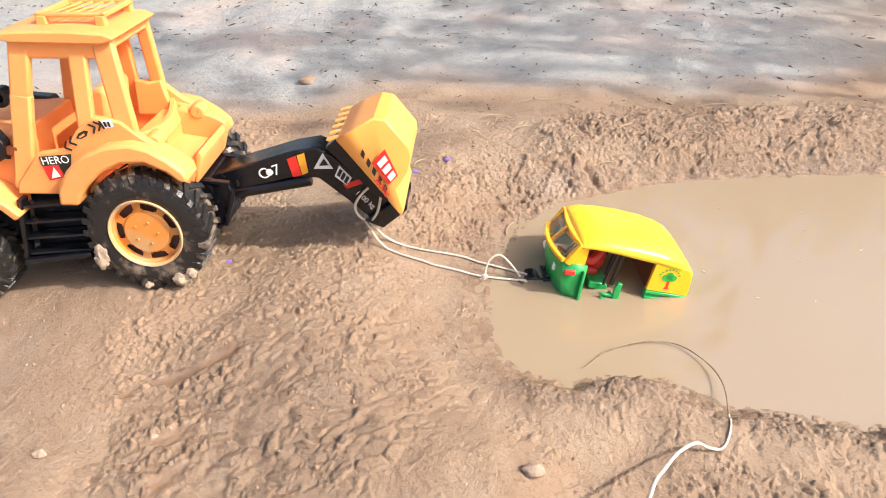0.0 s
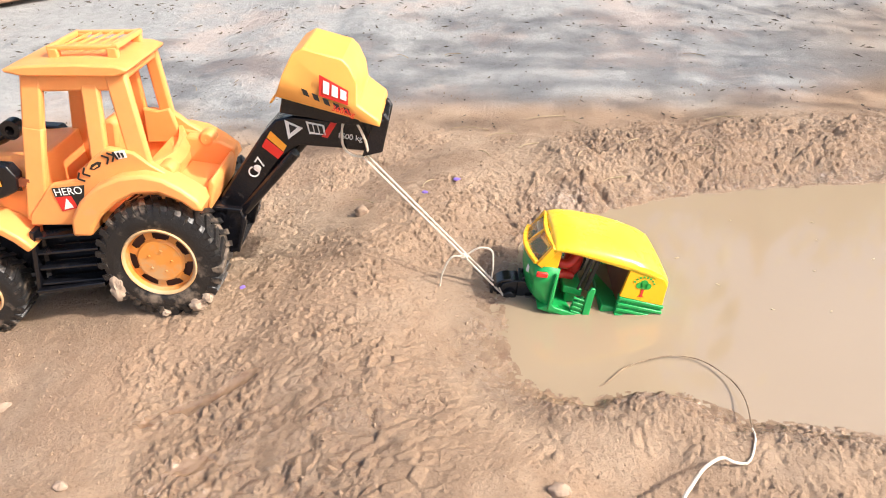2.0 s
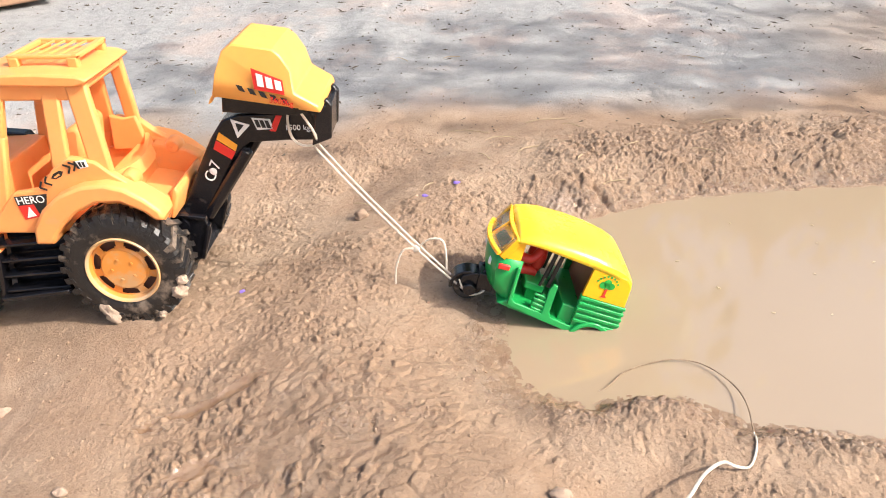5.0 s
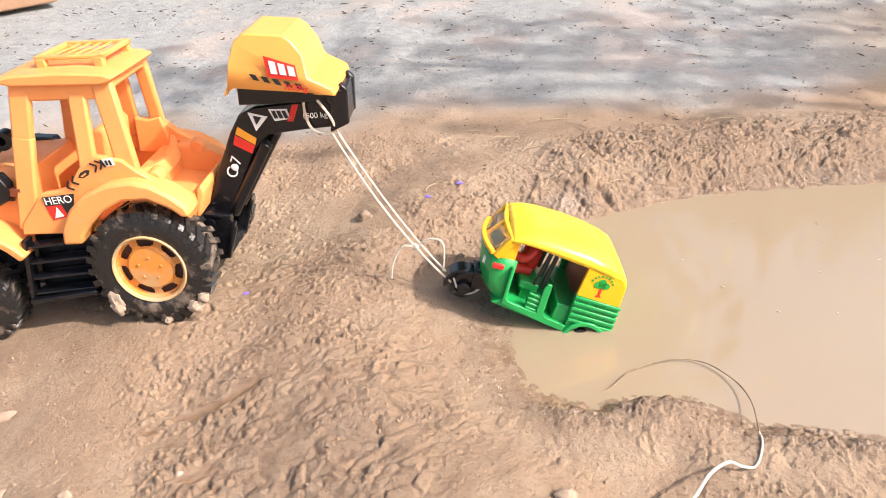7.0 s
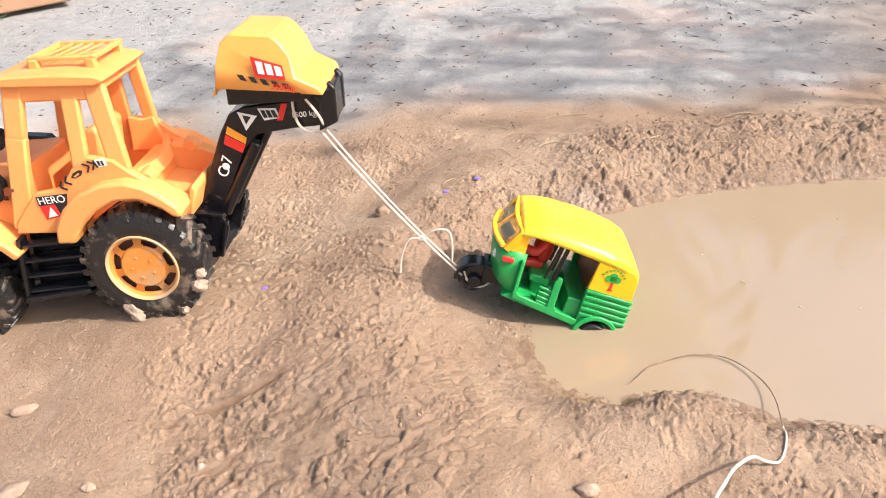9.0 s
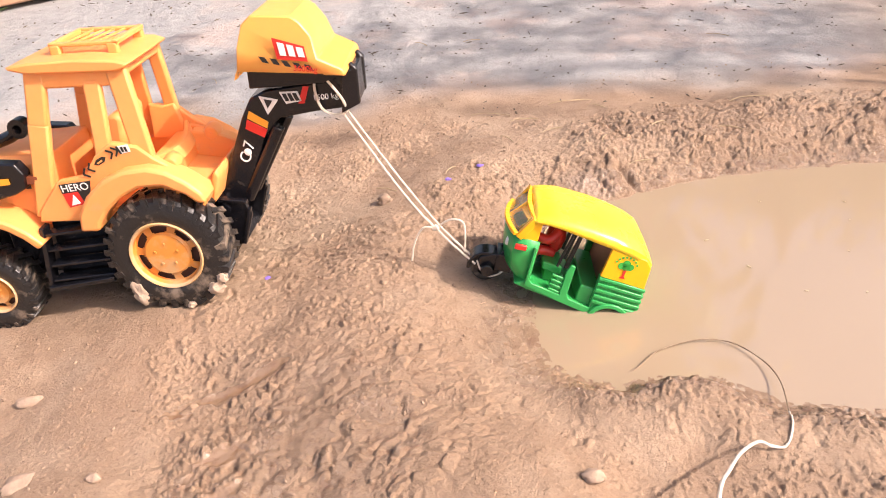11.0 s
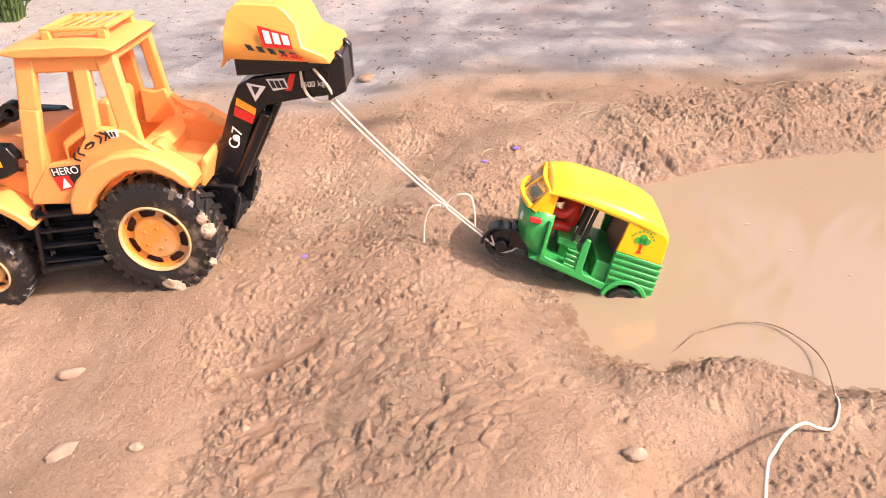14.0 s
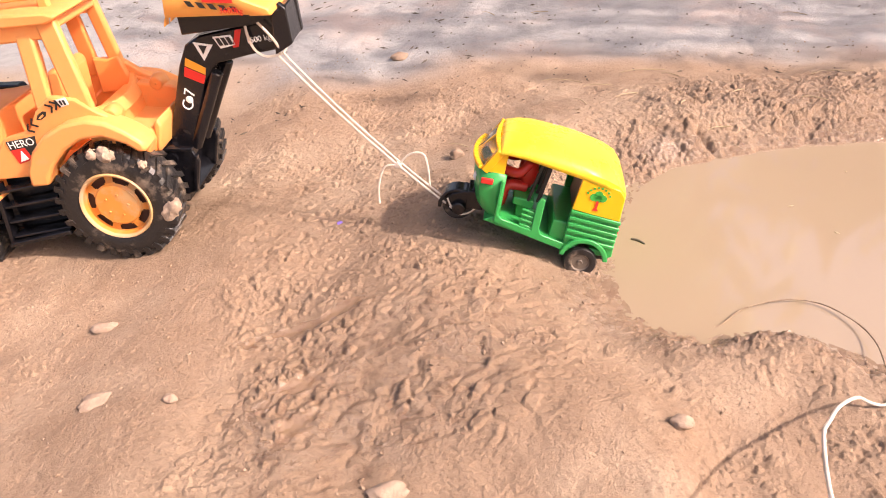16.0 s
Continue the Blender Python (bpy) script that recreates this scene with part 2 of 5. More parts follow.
DECAL_GREEN = mat("green_print", (0.02, 0.36, 0.05), 0.45)
STRING = mat("white_cotton_string", (0.70, 0.63, 0.53), 0.9, second=(0.55, 0.46, 0.36), scale=90, bump=0.8, bump_scale=1500, mix=0.7)
STRAW = mat("dry_straw", (0.42, 0.33, 0.2), 0.8, second=(0.2, 0.14, 0.09), scale=60)
GLOSS_BLACK = mat("glossy_black_plastic", (0.006, 0.006, 0.008), 0.2, second=(0.02, 0.018, 0.016), scale=120, mix=0.5)
STRING_BROWN = mat("brown_string", (0.20, 0.13, 0.08), 0.8, second=(0.36, 0.27, 0.18), scale=90, bump=0.8, bump_scale=1500, mix=0.8)
GREY_HUB = mat("grey_hub", (0.10, 0.08, 0.062), 0.55, second=(0.24, 0.185, 0.13), scale=150)
BARK = mat("bark", (0.12, 0.085, 0.06), 0.9, second=(0.2, 0.15, 0.1), scale=8, bump=0.8, bump_scale=20)
LEAF = mat("leaves", (0.06, 0.11, 0.03), 0.55, second=(0.09, 0.13, 0.04), scale=3)
LITTER = mat("dark_litter", (0.11, 0.085, 0.06), 0.85, second=(0.06, 0.048, 0.036), scale=90)
PURPLE = mat("purple_scrap", (0.22, 0.14, 0.5), 0.6)
WOOD = mat("weathered_board", (0.34, 0.2, 0.12), 0.8, second=(0.2, 0.12, 0.08), scale=30, bump=0.4, bump_scale=90)


def glass_material():
    m = bpy.data.materials.new("clear_plastic")
    m.use_nodes = True
    b = m.node_tree.nodes["Principled BSDF"]
    b.inputs["Base Color"].default_value = (0.78, 0.72, 0.62, 1)
    b.inputs["Roughness"].default_value = 0.06
    b.inputs["Transmission Weight"].default_value = 0.92
    b.inputs["IOR"].default_value = 1.12
    return m


def water_material():
    """Muddy water: an opaque silty body under a clear skin that mirrors the sky, with faint ripples and floating dust."""
    m = bpy.data.materials.new("muddy_water")
    m.use_nodes = True
    t = m.node_tree
    b = t.nodes["Principled BSDF"]
    geo = t.nodes.new("ShaderNodeTexCoord")
    n = t.nodes.new("ShaderNodeTexNoise")
    n.inputs["Scale"].default_value = 7
    n.inputs["Detail"].default_value = 5
    t.links.new(geo.outputs["Object"], n.inputs["Vector"])
    mx = t.nodes.new("ShaderNodeMix")
    mx.data_type = "RGBA"
    mx.inputs["A"].default_value = (0.314, 0.242, 0.164, 1)
    mx.inputs["B"].default_value = (0.282, 0.214, 0.144, 1)
    t.links.new(n.outputs["Fac"], mx.inputs["Factor"])
    t.links.new(mx.outputs["Result"], b.inputs["Base Color"])
    b.inputs["Roughness"].default_value = 0.04
    b.inputs["IOR"].default_value = 1.68
    b.inputs["Specular IOR Level"].default_value = 0.6
    n2 = t.nodes.new("ShaderNodeTexNoise")
    n2.inputs["Scale"].default_value = 22
    n2.inputs["Detail"].default_value = 2
    t.links.new(geo.outputs["Object"], n2.inputs["Vector"])
    bp = t.nodes.new("ShaderNodeBump")
    bp.inputs["Strength"].default_value = 0.006
    bp.inputs["Distance"].default_value = 0.004
    t.links.new(n2.outputs["Fac"], bp.inputs["Height"])
    t.links.new(bp.outputs["Normal"], b.inputs["Normal"])
    return m


GLASS = glass_material()
WATER = water_material()

# ---- building helpers (millimetres for the toys) ----
MM = 0.001


def finish(name, bm, material, parent=None, label="", smooth=40, bevel=0.0):
    bmesh.ops.recalc_face_normals(bm, faces=bm.faces)
    me = bpy.data.meshes.new(name)
    bm.to_mesh(me)
    bm.free()
    me.materials.append(material)
    if smooth:
        me.polygons.foreach_set("use_smooth", [True] * len(me.polygons))
        me.set_sharp_from_angle(angle=radians(smooth))
    ob = new(name, me)
    if parent is not None:
        ob.parent = parent
    if label:
        ob["label"] = label
    if bevel:
        md = ob.modifiers.new("edges", "BEVEL")
        md.width = bevel * MM
        md.segments = 2
        md.limit_method = "ANGLE"
        md.angle_limit = radians(35)
        md.harden_normals = False
    return ob


def part(name, bm, material, parent, label="", smooth=40, bevel=0.0):
    return finish(name, bm, material, parent, label, smooth, bevel)


def prism(bm, profile, y0, y1, y0b=None, y1b=None):
    """A side profile of (x, z) in mm pushed from y0 to y1."""
    a = [bm.verts.new((x * MM, y0 * MM, z * MM)) for x, z in profile]
    b = [bm.verts.new((x * MM, y1 * MM, z * MM)) for x, z in profile]
    n = len(profile)
    bm.faces.new(a)
    bm.faces.new(b[::-1])
    for i in range(n):
        bm.faces.new((a[i], b[i], b[(i + 1) % n], a[(i + 1) % n]))
    return bm


def block(bm, x0, x1, y0, y1, z0, z1):
    return prism(bm, [(x0, z0), (x1, z0), (x1, z1), (x0, z1)], y0, y1)


def beam(bm, p, q, w, d, side=(0, 1, 0)):
    """A bar from p to q, d thick along side and w across it (mm)."""
    p, q = Vector(p), Vector(q)
    along = (q - p).normalized()
    s = Vector(side)
    s = (s - along * s.dot(along)).normalized()
    u = along.cross(s)
    rings = []
    for c in (p, q):
        rings.append([bm.verts.new((c + s * (i * d / 2) + u * (j * w / 2)) * MM) for i, j in ((-1, -1), (1, -1), (1, 1), (-1, 1))])
    bm.faces.new(rings[0])
    bm.faces.new(rings[1][::-1])
    for i in range(4):
        bm.faces.new((rings[0][i], rings[1][i], rings[1][(i + 1) % 4], rings[0][(i + 1) % 4]))
    return bm


def tube(bm, points, r, n=8, unit=MM, wobble=0.0):
    """A round rod along points."""
    pts = [Vector(p) for p in points]
    rings = []
    up = Vector((0.13, 0.31, 0.94))
    for i, p in enumerate(pts):
        d = (pts[min(i + 1, len(pts) - 1)] - pts[max(i - 1, 0)]).normalized()
        s = d.cross(up).normalized()
        v = d.cross(s)
        rad = (r[i] if isinstance(r, (list, tuple)) else r) * (1 + wobble * math.sin(i * 2.4))
        rings.append([bm.verts.new((p + (s * math.cos(a) + v * math.sin(a)) * rad) * unit) for a in (2 * math.pi * k / n for k in range(n))])
    for a, b in zip(rings, rings[1:]):
        for k in range(n):
            bm.faces.new((a[k], a[(k + 1) % n], b[(k + 1) % n], b[k]))
    bm.faces.new(rings[0][::-1])
    bm.faces.new(rings[-1])
    return bm


def lathe(bm, profile, n=40, centre=(0, 0, 0)):
    """A profile of (radius, y) turned round the y axis, closed on itself."""
    c = Vector(centre)
    rings = []
    for k in range(n):
        a = 2 * math.pi * k / n
        rings.append([bm.verts.new((c + Vector((r * math.cos(a), y, r * math.sin(a)))) * MM) for r, y in profile])
    m = len(profile)
    for k in range(n):
        a, b = rings[k], rings[(k + 1) % n]
        for i in range(m):
            bm.faces.new((a[i], a[(i + 1) % m], b[(i + 1) % m], b[i]))
    return bm


def lump(bm, centre, size, seed, sub=2, rough=0.25, unit=MM):
    """An uneven stone or clod."""
    c, s = Vector(centre), Vector(size)
    made = bmesh.ops.create_icosphere(bm, subdivisions=sub, radius=1)["verts"]
    for v in made:
        k = 1 + rough * noise.noise(v.co * 1.6 + Vector((seed * 7.1, seed * 3.3, 0))) + rough * 0.5 * noise.noise(v.co * 4 + Vector((0, seed, 1)))
        v.co = (c + Vector((v.co.x * s.x, v.co.y * s.y, v.co.z * s.z)) * k) * unit
    return bm


def smooth_line(points, steps=8):
    """A Catmull-Rom line through points."""
    pts = [Vector(p) for p in points]
    out = []
    for i in range(len(pts) - 1):
        a, b, c, d = pts[max(i - 1, 0)], pts[i], pts[i + 1], pts[min(i + 2, len(pts) - 1)]
        for k in range(steps):
            t = k / steps
            out.append(0.5 * ((2 * b) + (c - a) * t + (2 * a - 5 * b + 4 * c - d) * t * t + (3 * b - a - 3 * c + d) * t ** 3))
    return out + [pts[-1]]


def arc(cx, cz, r, a0, a1, n):
    return [(cx + r * math.cos(radians(a0 + (a1 - a0) * i / n)), cz + r * math.sin(radians(a0 + (a1 - a0) * i / n))) for i in range(n + 1)]


def flat(bm, quad, y):
    """A thin printed patch standing in the side plane y: its outline of (x, z)."""
    prism(bm, quad, y, y + 0.35)
    return bm


def writing(name, text, size, m, material, parent, label=""):
    """Raised lettering as a mesh."""
    cu = bpy.data.curves.new(name, "FONT")
    cu.body, cu.size, cu.extrude, cu.align_x, cu.align_y = text, size * MM, 0.00012, "CENTER", "CENTER"
    tmp = new(name + "_curve", cu)
    me = bpy.data.meshes.new_from_object(tmp.evaluated_get(bpy.context.evaluated_depsgraph_get()))
    bpy.data.objects.remove(tmp)
    me.materials.clear()
    me.materials.append(material)
    ob = new(name, me)
    ob.parent = parent
    ob.matrix_basis = m
    if label:
        ob["label"] = label
    return ob

# ---- ground ----
WATER_Z = 0.004
SHORE = [(3.0, 0.7), (0.9, 0.13), (0.373, 0.105), (0.292, 0.101), (0.21, 0.093), (0.161, 0.082), (0.117, 0.068), (0.087, 0.055),
         (0.068, 0.038), (0.056, 0.016), (0.045, -0.008), (0.034, -0.034), (0.028, -0.069), (0.028, -0.095), (0.034, -0.113), (0.043, -0.127),
         (0.058, -0.137), (0.074, -0.141), (0.090, -0.137), (0.106, -0.134), (0.129, -0.140), (0.141, -0.149), (0.154, -0.161), (0.179, -0.165),
         (0.199, -0.169), (0.9, -0.24), (3.0, -0.7)]


def value_noise(x, y, scale, seed):
    rng = np.random.RandomState(seed)
    table = rng.rand(256, 256)
    u, v = x * scale + 1000, y * scale + 1000
    i, j = np.floor(u).astype(int), np.floor(v).astype(int)
    a, b = u - i, v - j
    a, b = a * a * (3 - 2 * a), b * b * (3 - 2 * b)
    t = lambda p, q: table[p % 256, q % 256]
    return (t(i, j) * (1 - a) + t(i + 1, j) * a) * (1 - b) + (t(i, j + 1) * (1 - a) + t(i + 1, j + 1) * a) * b - 0.5


def fbm(x, y, scale, seed, octaves=4, gain=0.5):
    out, amp = 0, 1.0
    for k in range(octaves):
        out = out + amp * value_noise(x * math.cos(k) - y * math.sin(k), x * math.sin(k) + y * math.cos(k), scale * 2.03 ** k, seed + k)
        amp *= gain
    return out


def shore_distance(x, y):
    """Metres from the water's edge, below 0 inside the pool."""
    d = np.full(np.shape(x), 1e9)
    inside = np.zeros(np.shape(x), bool)
    n = len(SHORE)
    for k in range(n):
        (ax, ay), (bx, by) = SHORE[k], SHORE[(k + 1) % n]
        dx, dy = bx - ax, by - ay
        t = np.clip(((x - ax) * dx + (y - ay) * dy) / (dx * dx + dy * dy), 0, 1)
        d = np.minimum(d, np.hypot(x - ax - t * dx, y - ay - t * dy))
        crosses = (ay > y) != (by > y)
        with np.errstate(divide="ignore", invalid="ignore"):
            inside ^= crosses & (x < (bx - ax) * (y - ay) / (by - ay) + ax)
    return np.where(inside, -d, d)


def bell(x, y, cx, cy, rx, ry, turn=0.0):
    c, s = math.cos(turn), math.sin(turn)
    u, v = (x - cx) * c + (y - cy) * s, -(x - cx) * s + (y - cy) * c
    return np.exp(-(u / rx) ** 2 - (v / ry) ** 2)


def step01(v, a, b):
    t = np.clip((v - a) / (b - a), 0, 1)
    return t * t * (3 - 2 * t)


def clods(x, y, size, seed, turn=0.0, stretch=1.0):
    """Broken lumps about size metres across, 0 in the cracks between them and up to 1 on the highest."""
    rng = np.random.RandomState(seed)
    jx, jy, hr, tx, ty = (rng.rand(128, 128) for k in range(5))
    c, s = math.cos(turn), math.sin(turn)
    u, v = (x * c + y * s) / (size * stretch) + 500, (y * c - x * s) / size + 500
    u, v = u + 0.5 * value_noise(x, y, 0.8 / size, seed + 1), v + 0.5 * value_noise(x, y, 0.8 / size, seed + 2)
    iu, iv = np.floor(u).astype(int), np.floor(v).astype(int)
    f1, f2, top = np.full(np.shape(x), 9.0), np.full(np.shape(x), 9.0), np.zeros(np.shape(x))
    for a in (-1, 0, 1):
        for b in (-1, 0, 1):
            i, j = (iu + a) % 128, (iv + b) % 128
            du, dv = u - (iu + a + jx[i, j]), v - (iv + b + jy[i, j])
            d = np.hypot(du, dv)
            h = np.clip(hr[i, j] ** 1.6 + 0.7 * (tx[i, j] - 0.5) * du + 0.7 * (ty[i, j] - 0.5) * dv, 0, 1.2)
            nearer = d < f1
            f2 = np.where(nearer, f1, np.minimum(f2, d))
            top = np.where(nearer, h, top)
            f1 = np.where(nearer, d, f1)
    return top * step01(f2 - f1, 0.02, 0.3)


def ground_parts(x, y):
    """Height, wetness and sandiness of the ground; sandiness also whitens a painted glint on the far bank."""
    x, y = np.asarray(x, float), np.asarray(y, float)
    wob = 0.006 * fbm(x, y, 45, 11, 3)
    d = shore_distance(x, y) + wob
    far_side = step01(y, 0.02, 0.08) * step01(x, 0.03, 0.11)
    near_side = step01(-y, 0.10, 0.14) * step01(x, 0.02, 0.07)
    west = 1 - np.clip(far_side + near_side, 0, 1)
    # banks: a low cliff beyond the pool, a crumbly rim before it, a smooth ramp to the west
    h = WATER_Z + 0.019 * far_side * step01(d, -0.01, 0.055) + 0.010 * near_side * step01(d, 0.0, 0.018) * (1 + 0.6 * bell(x, y, 0.115, -0.145, 0.03, 0.03))
    h = h + west * (0.012 * np.clip((d - 0.006) / 0.08, 0, 1) - 0.012 * step01(d, 0.10, 0.19))
    h = h - near_side * 0.010 * step01(d, 0.02, 0.07) - far_side * 0.014 * step01(d, 0.07, 0.20) - WATER_Z * step01(d, 0.05, 0.2)
    h = np.where(d < 0, WATER_Z - 0.034 * step01(-d, 0.0, 0.09), h)
    # the ground falls gently towards the tractor's nose
    h = h - 0.014 * step01(-x, 0.21, 0.33) - 0.007 * step01(-x, 0.10, 0.16) * step01(y, -0.02, 0.04)
    land = step01(d, -0.004, 0.003)
    near = 1 / (1 + ((np.hypot(x, y) / 1.2) ** 4))
    h = h + near * step01(d, 0.0, 0.07) * (0.006 * fbm(x, y, 9, 3, 3) + 0.003 * fbm(x, y, 28, 6, 2))
    # smooth tread hollows of earlier passes
    ruts = np.clip(1.3 * bell(x, y, -0.168, -0.137, 0.024, 0.005, 0.42) + 1.3 * bell(x, y, -0.148, -0.181, 0.015, 0.005, 0.66) + bell(x, y, -0.141, -0.207, 0.010, 0.005, 0.9) + 0.9 * bell(x, y, -0.132, -0.118, 0.016, 0.005, 0.6), 0, 1) * step01(fbm(x, y, 85, 77, 3), -0.35, 0.0)
    # churned patches, clods and prints
    close = 1 - step01(np.maximum(np.abs(x) - 0.42, np.maximum(y - 0.17, -0.27 - y)), 0.0, 0.12)
    track = np.clip(bell(x, y, -0.245, 0.0, 0.17, 0.075), 0, 1)
    churn = np.clip(bell(x, y, -0.075, -0.165, 0.085, 0.06, 0.5) + 0.9 * bell(x, y, -0.135, -0.205, 0.07, 0.05, 0.6), 0, 1)
    rough = np.clip(0.9 * far_side * step01(d, -0.003, 0.003) * (1 - step01(d, 0.09, 0.15)) + 0.75 * near_side * step01(d, 0.0, 0.008) * (1 - step01(d, 0.015, 0.04)), 0, 1)
    dents = np.abs(fbm(x * 0.8 + y * 0.5, y * 1.2 - x * 0.35, 62, 21, 2, 0.5))
    broken = step01(fbm(x, y, 26, 23, 3), -0.12, 0.16) * step01(x + 0.5 * y, -0.24, -0.15)
    h = h + close * land * churn * (1 - 0.9 * ruts) * (0.0085 * np.minimum(dents, 0.2) - 0.0016 + 0.0042 * broken * clods(x, y, 0.0085, 25, 0.6, 1.5) + 0.0012 * step01(fbm(x, y, 40, 28, 3), -0.05, 0.2) * clods(x, y, 0.0032, 27) + 0.0005 * np.abs(fbm(x, y, 200, 24, 3, 0.6)))
    patchy = step01(fbm(x, y, 40, 33, 4, 0.6), 0.0, 0.22) * (1 - 0.8 * bell(x, y, 0.088, 0.077, 0.022, 0.013, 0.2))
    h = h + close * land * rough * (0.0040 * patchy * clods(x, y, 0.0062, 31, 0.3, 1.7) * (0.35 + 0.65 * step01(d, 0.004, 0.025)) + 0.0013 * clods(x, y, 0.0024, 35, 0.3, 1.3) - 0.001 + 0.0045 * fbm(x, y, 42, 36, 3, 0.55) + 0.0016 * fbm(x, y, 260, 34, 3, 0.65))
    zone = step01(fbm(x, y, 13, 51, 3), -0.2, 0.22) * (1 - ruts)
    grit = step01(fbm(x, y, 320, 41, 3, 0.7), 0.2, 0.28)
    crust = clods(x, y, 0.0052, 43) * step01(fbm(x, y, 60, 44, 3, 0.6), 0.02, 0.2)
    h = h + close * land * (1 - 0.7 * track) * (1 - ruts) * ((0.0008 * zone + 0.0003) * grit + 0.0030 * (0.1 + 0.9 * zone) * crust)
    pits = np.maximum(fbm(x, y, 150, 45, 2, 0.6) - 0.27, 0)
    h = h - close * land * 0.006 * pits * (0.15 + 0.85 * zone)
    h = h + close * land * (1 - 0.75 * ruts) * (0.0008 * fbm(x, y, 60, 61, 3, 0.55) + 0.00025 * fbm(x, y, 420, 65, 2, 0.7))
    # a crevice in the far bank
    h = h - close * 0.0045 * bell(x, y, 0.121, 0.086, 0.003, 0.018, 0.45)
    h = h - land * 0.0016 * ruts
    # a wet patch on the far bank; its glint is painted by paler sand colour
    wet_glint = bell(x, y, 0.088, 0.077, 0.022, 0.013, 0.2)
    wet = np.clip((1 - step01(d, 0.002, 0.03 + 0.02 * west)) * (1 - 0.55 * far_side) + 0.75 * churn + 0.55 * rough + 0.6 * wet_glint + 2.2 * ruts + 0.25 * track, 0, 1.8)
    sand = 0.4 * wet_glint + step01(y + 0.10 * fbm(x, y, 6, 71, 3), 0.24, 0.36) * (1 - 0.6 * step01(x, 0.35, 0.6) * (1 - step01(y, 0.5, 0.7)))
    return h, wet, sand


def ground_z(x, y):
    return float(ground_parts(np.array([x]), np.array([y]))[0][0])


def axis(lo, hi, fine, far):
    inner = list(np.arange(lo, hi + 1e-9, fine))
    out, s = [], fine
    while (out[-1] if out else hi) < far:
        s *= 1.0085 if (out[-1] if out else hi) < 0.85 else 1.12
        out.append((out[-1] if out else hi) + s)
    left, s = [], fine
    while (left[-1] if left else lo) > -far:
        s *= 1.0085 if (left[-1] if left else lo) > -0.85 else 1.12
        left.append((left[-1] if left else lo) - s)
    return np.array(left[::-1] + inner + out)


def sheet(name, xs, ys, z, material):
    """One sheet over a net of xs and ys with heights z[i, j]."""
    X, Y = np.meshgrid(xs, ys, indexing="ij")
    n, m = X.shape
    me = bpy.data.meshes.new(name)
    idx = np.arange(n * m).reshape(n, m)
    quads = np.stack([idx[:-1, :-1], idx[1:, :-1], idx[1:, 1:], idx[:-1, 1:]], -1).reshape(-1, 4)
    me.vertices.add(n * m)
    me.vertices.foreach_set("co", np.stack([X, Y, z], -1).ravel())
    me.loops.add(quads.size)
    me.loops.foreach_set("vertex_index", quads.ravel())
    me.polygons.add(len(quads))
    me.polygons.foreach_set("loop_start", np.arange(0, quads.size, 4))
    me.update(calc_edges=True)
    me.polygons.foreach_set("use_smooth", np.ones(len(quads), bool))
    me.materials.append(material)
    return new(name, me)


def build_ground():
    xs, ys = axis(-0.35, 0.30, 0.0008, 60), axis(-0.265, 0.15, 0.0008, 60)
    X, Y = np.meshgrid(xs, ys, indexing="ij")
    h, wet, sand = ground_parts(X, Y)
    ob = sheet("ground", xs, ys, h, MUD)
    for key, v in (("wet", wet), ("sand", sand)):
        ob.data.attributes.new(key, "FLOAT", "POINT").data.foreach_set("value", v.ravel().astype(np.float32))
    tagged(ob, "pale brown damp mud with clods, prints and sandy far part", "ground", kind="structure")
    bm = bmesh.new()
    n = len(SHORE)
    rim = []
    for k in range(n):
        (ax, ay), (px, py), (bx, by) = SHORE[k - 1], SHORE[k], SHORE[(k + 1) % n]
        way = Vector((bx - ax, by - ay)).normalized()
        rim.append(bm.verts.new((px + way.y * 0.011, py - way.x * 0.011, WATER_Z)))
    bm.faces.new(rim)
    bmesh.ops.triangulate(bm, faces=bm.faces)
    pool = finish("water", bm, WATER, smooth=0)
    tagged(pool, "still muddy brown puddle water mirroring the sky", "water", kind="structure")


build_ground()

# ---- the toy tractor ----
PIVOT = (32.0, 56.4)


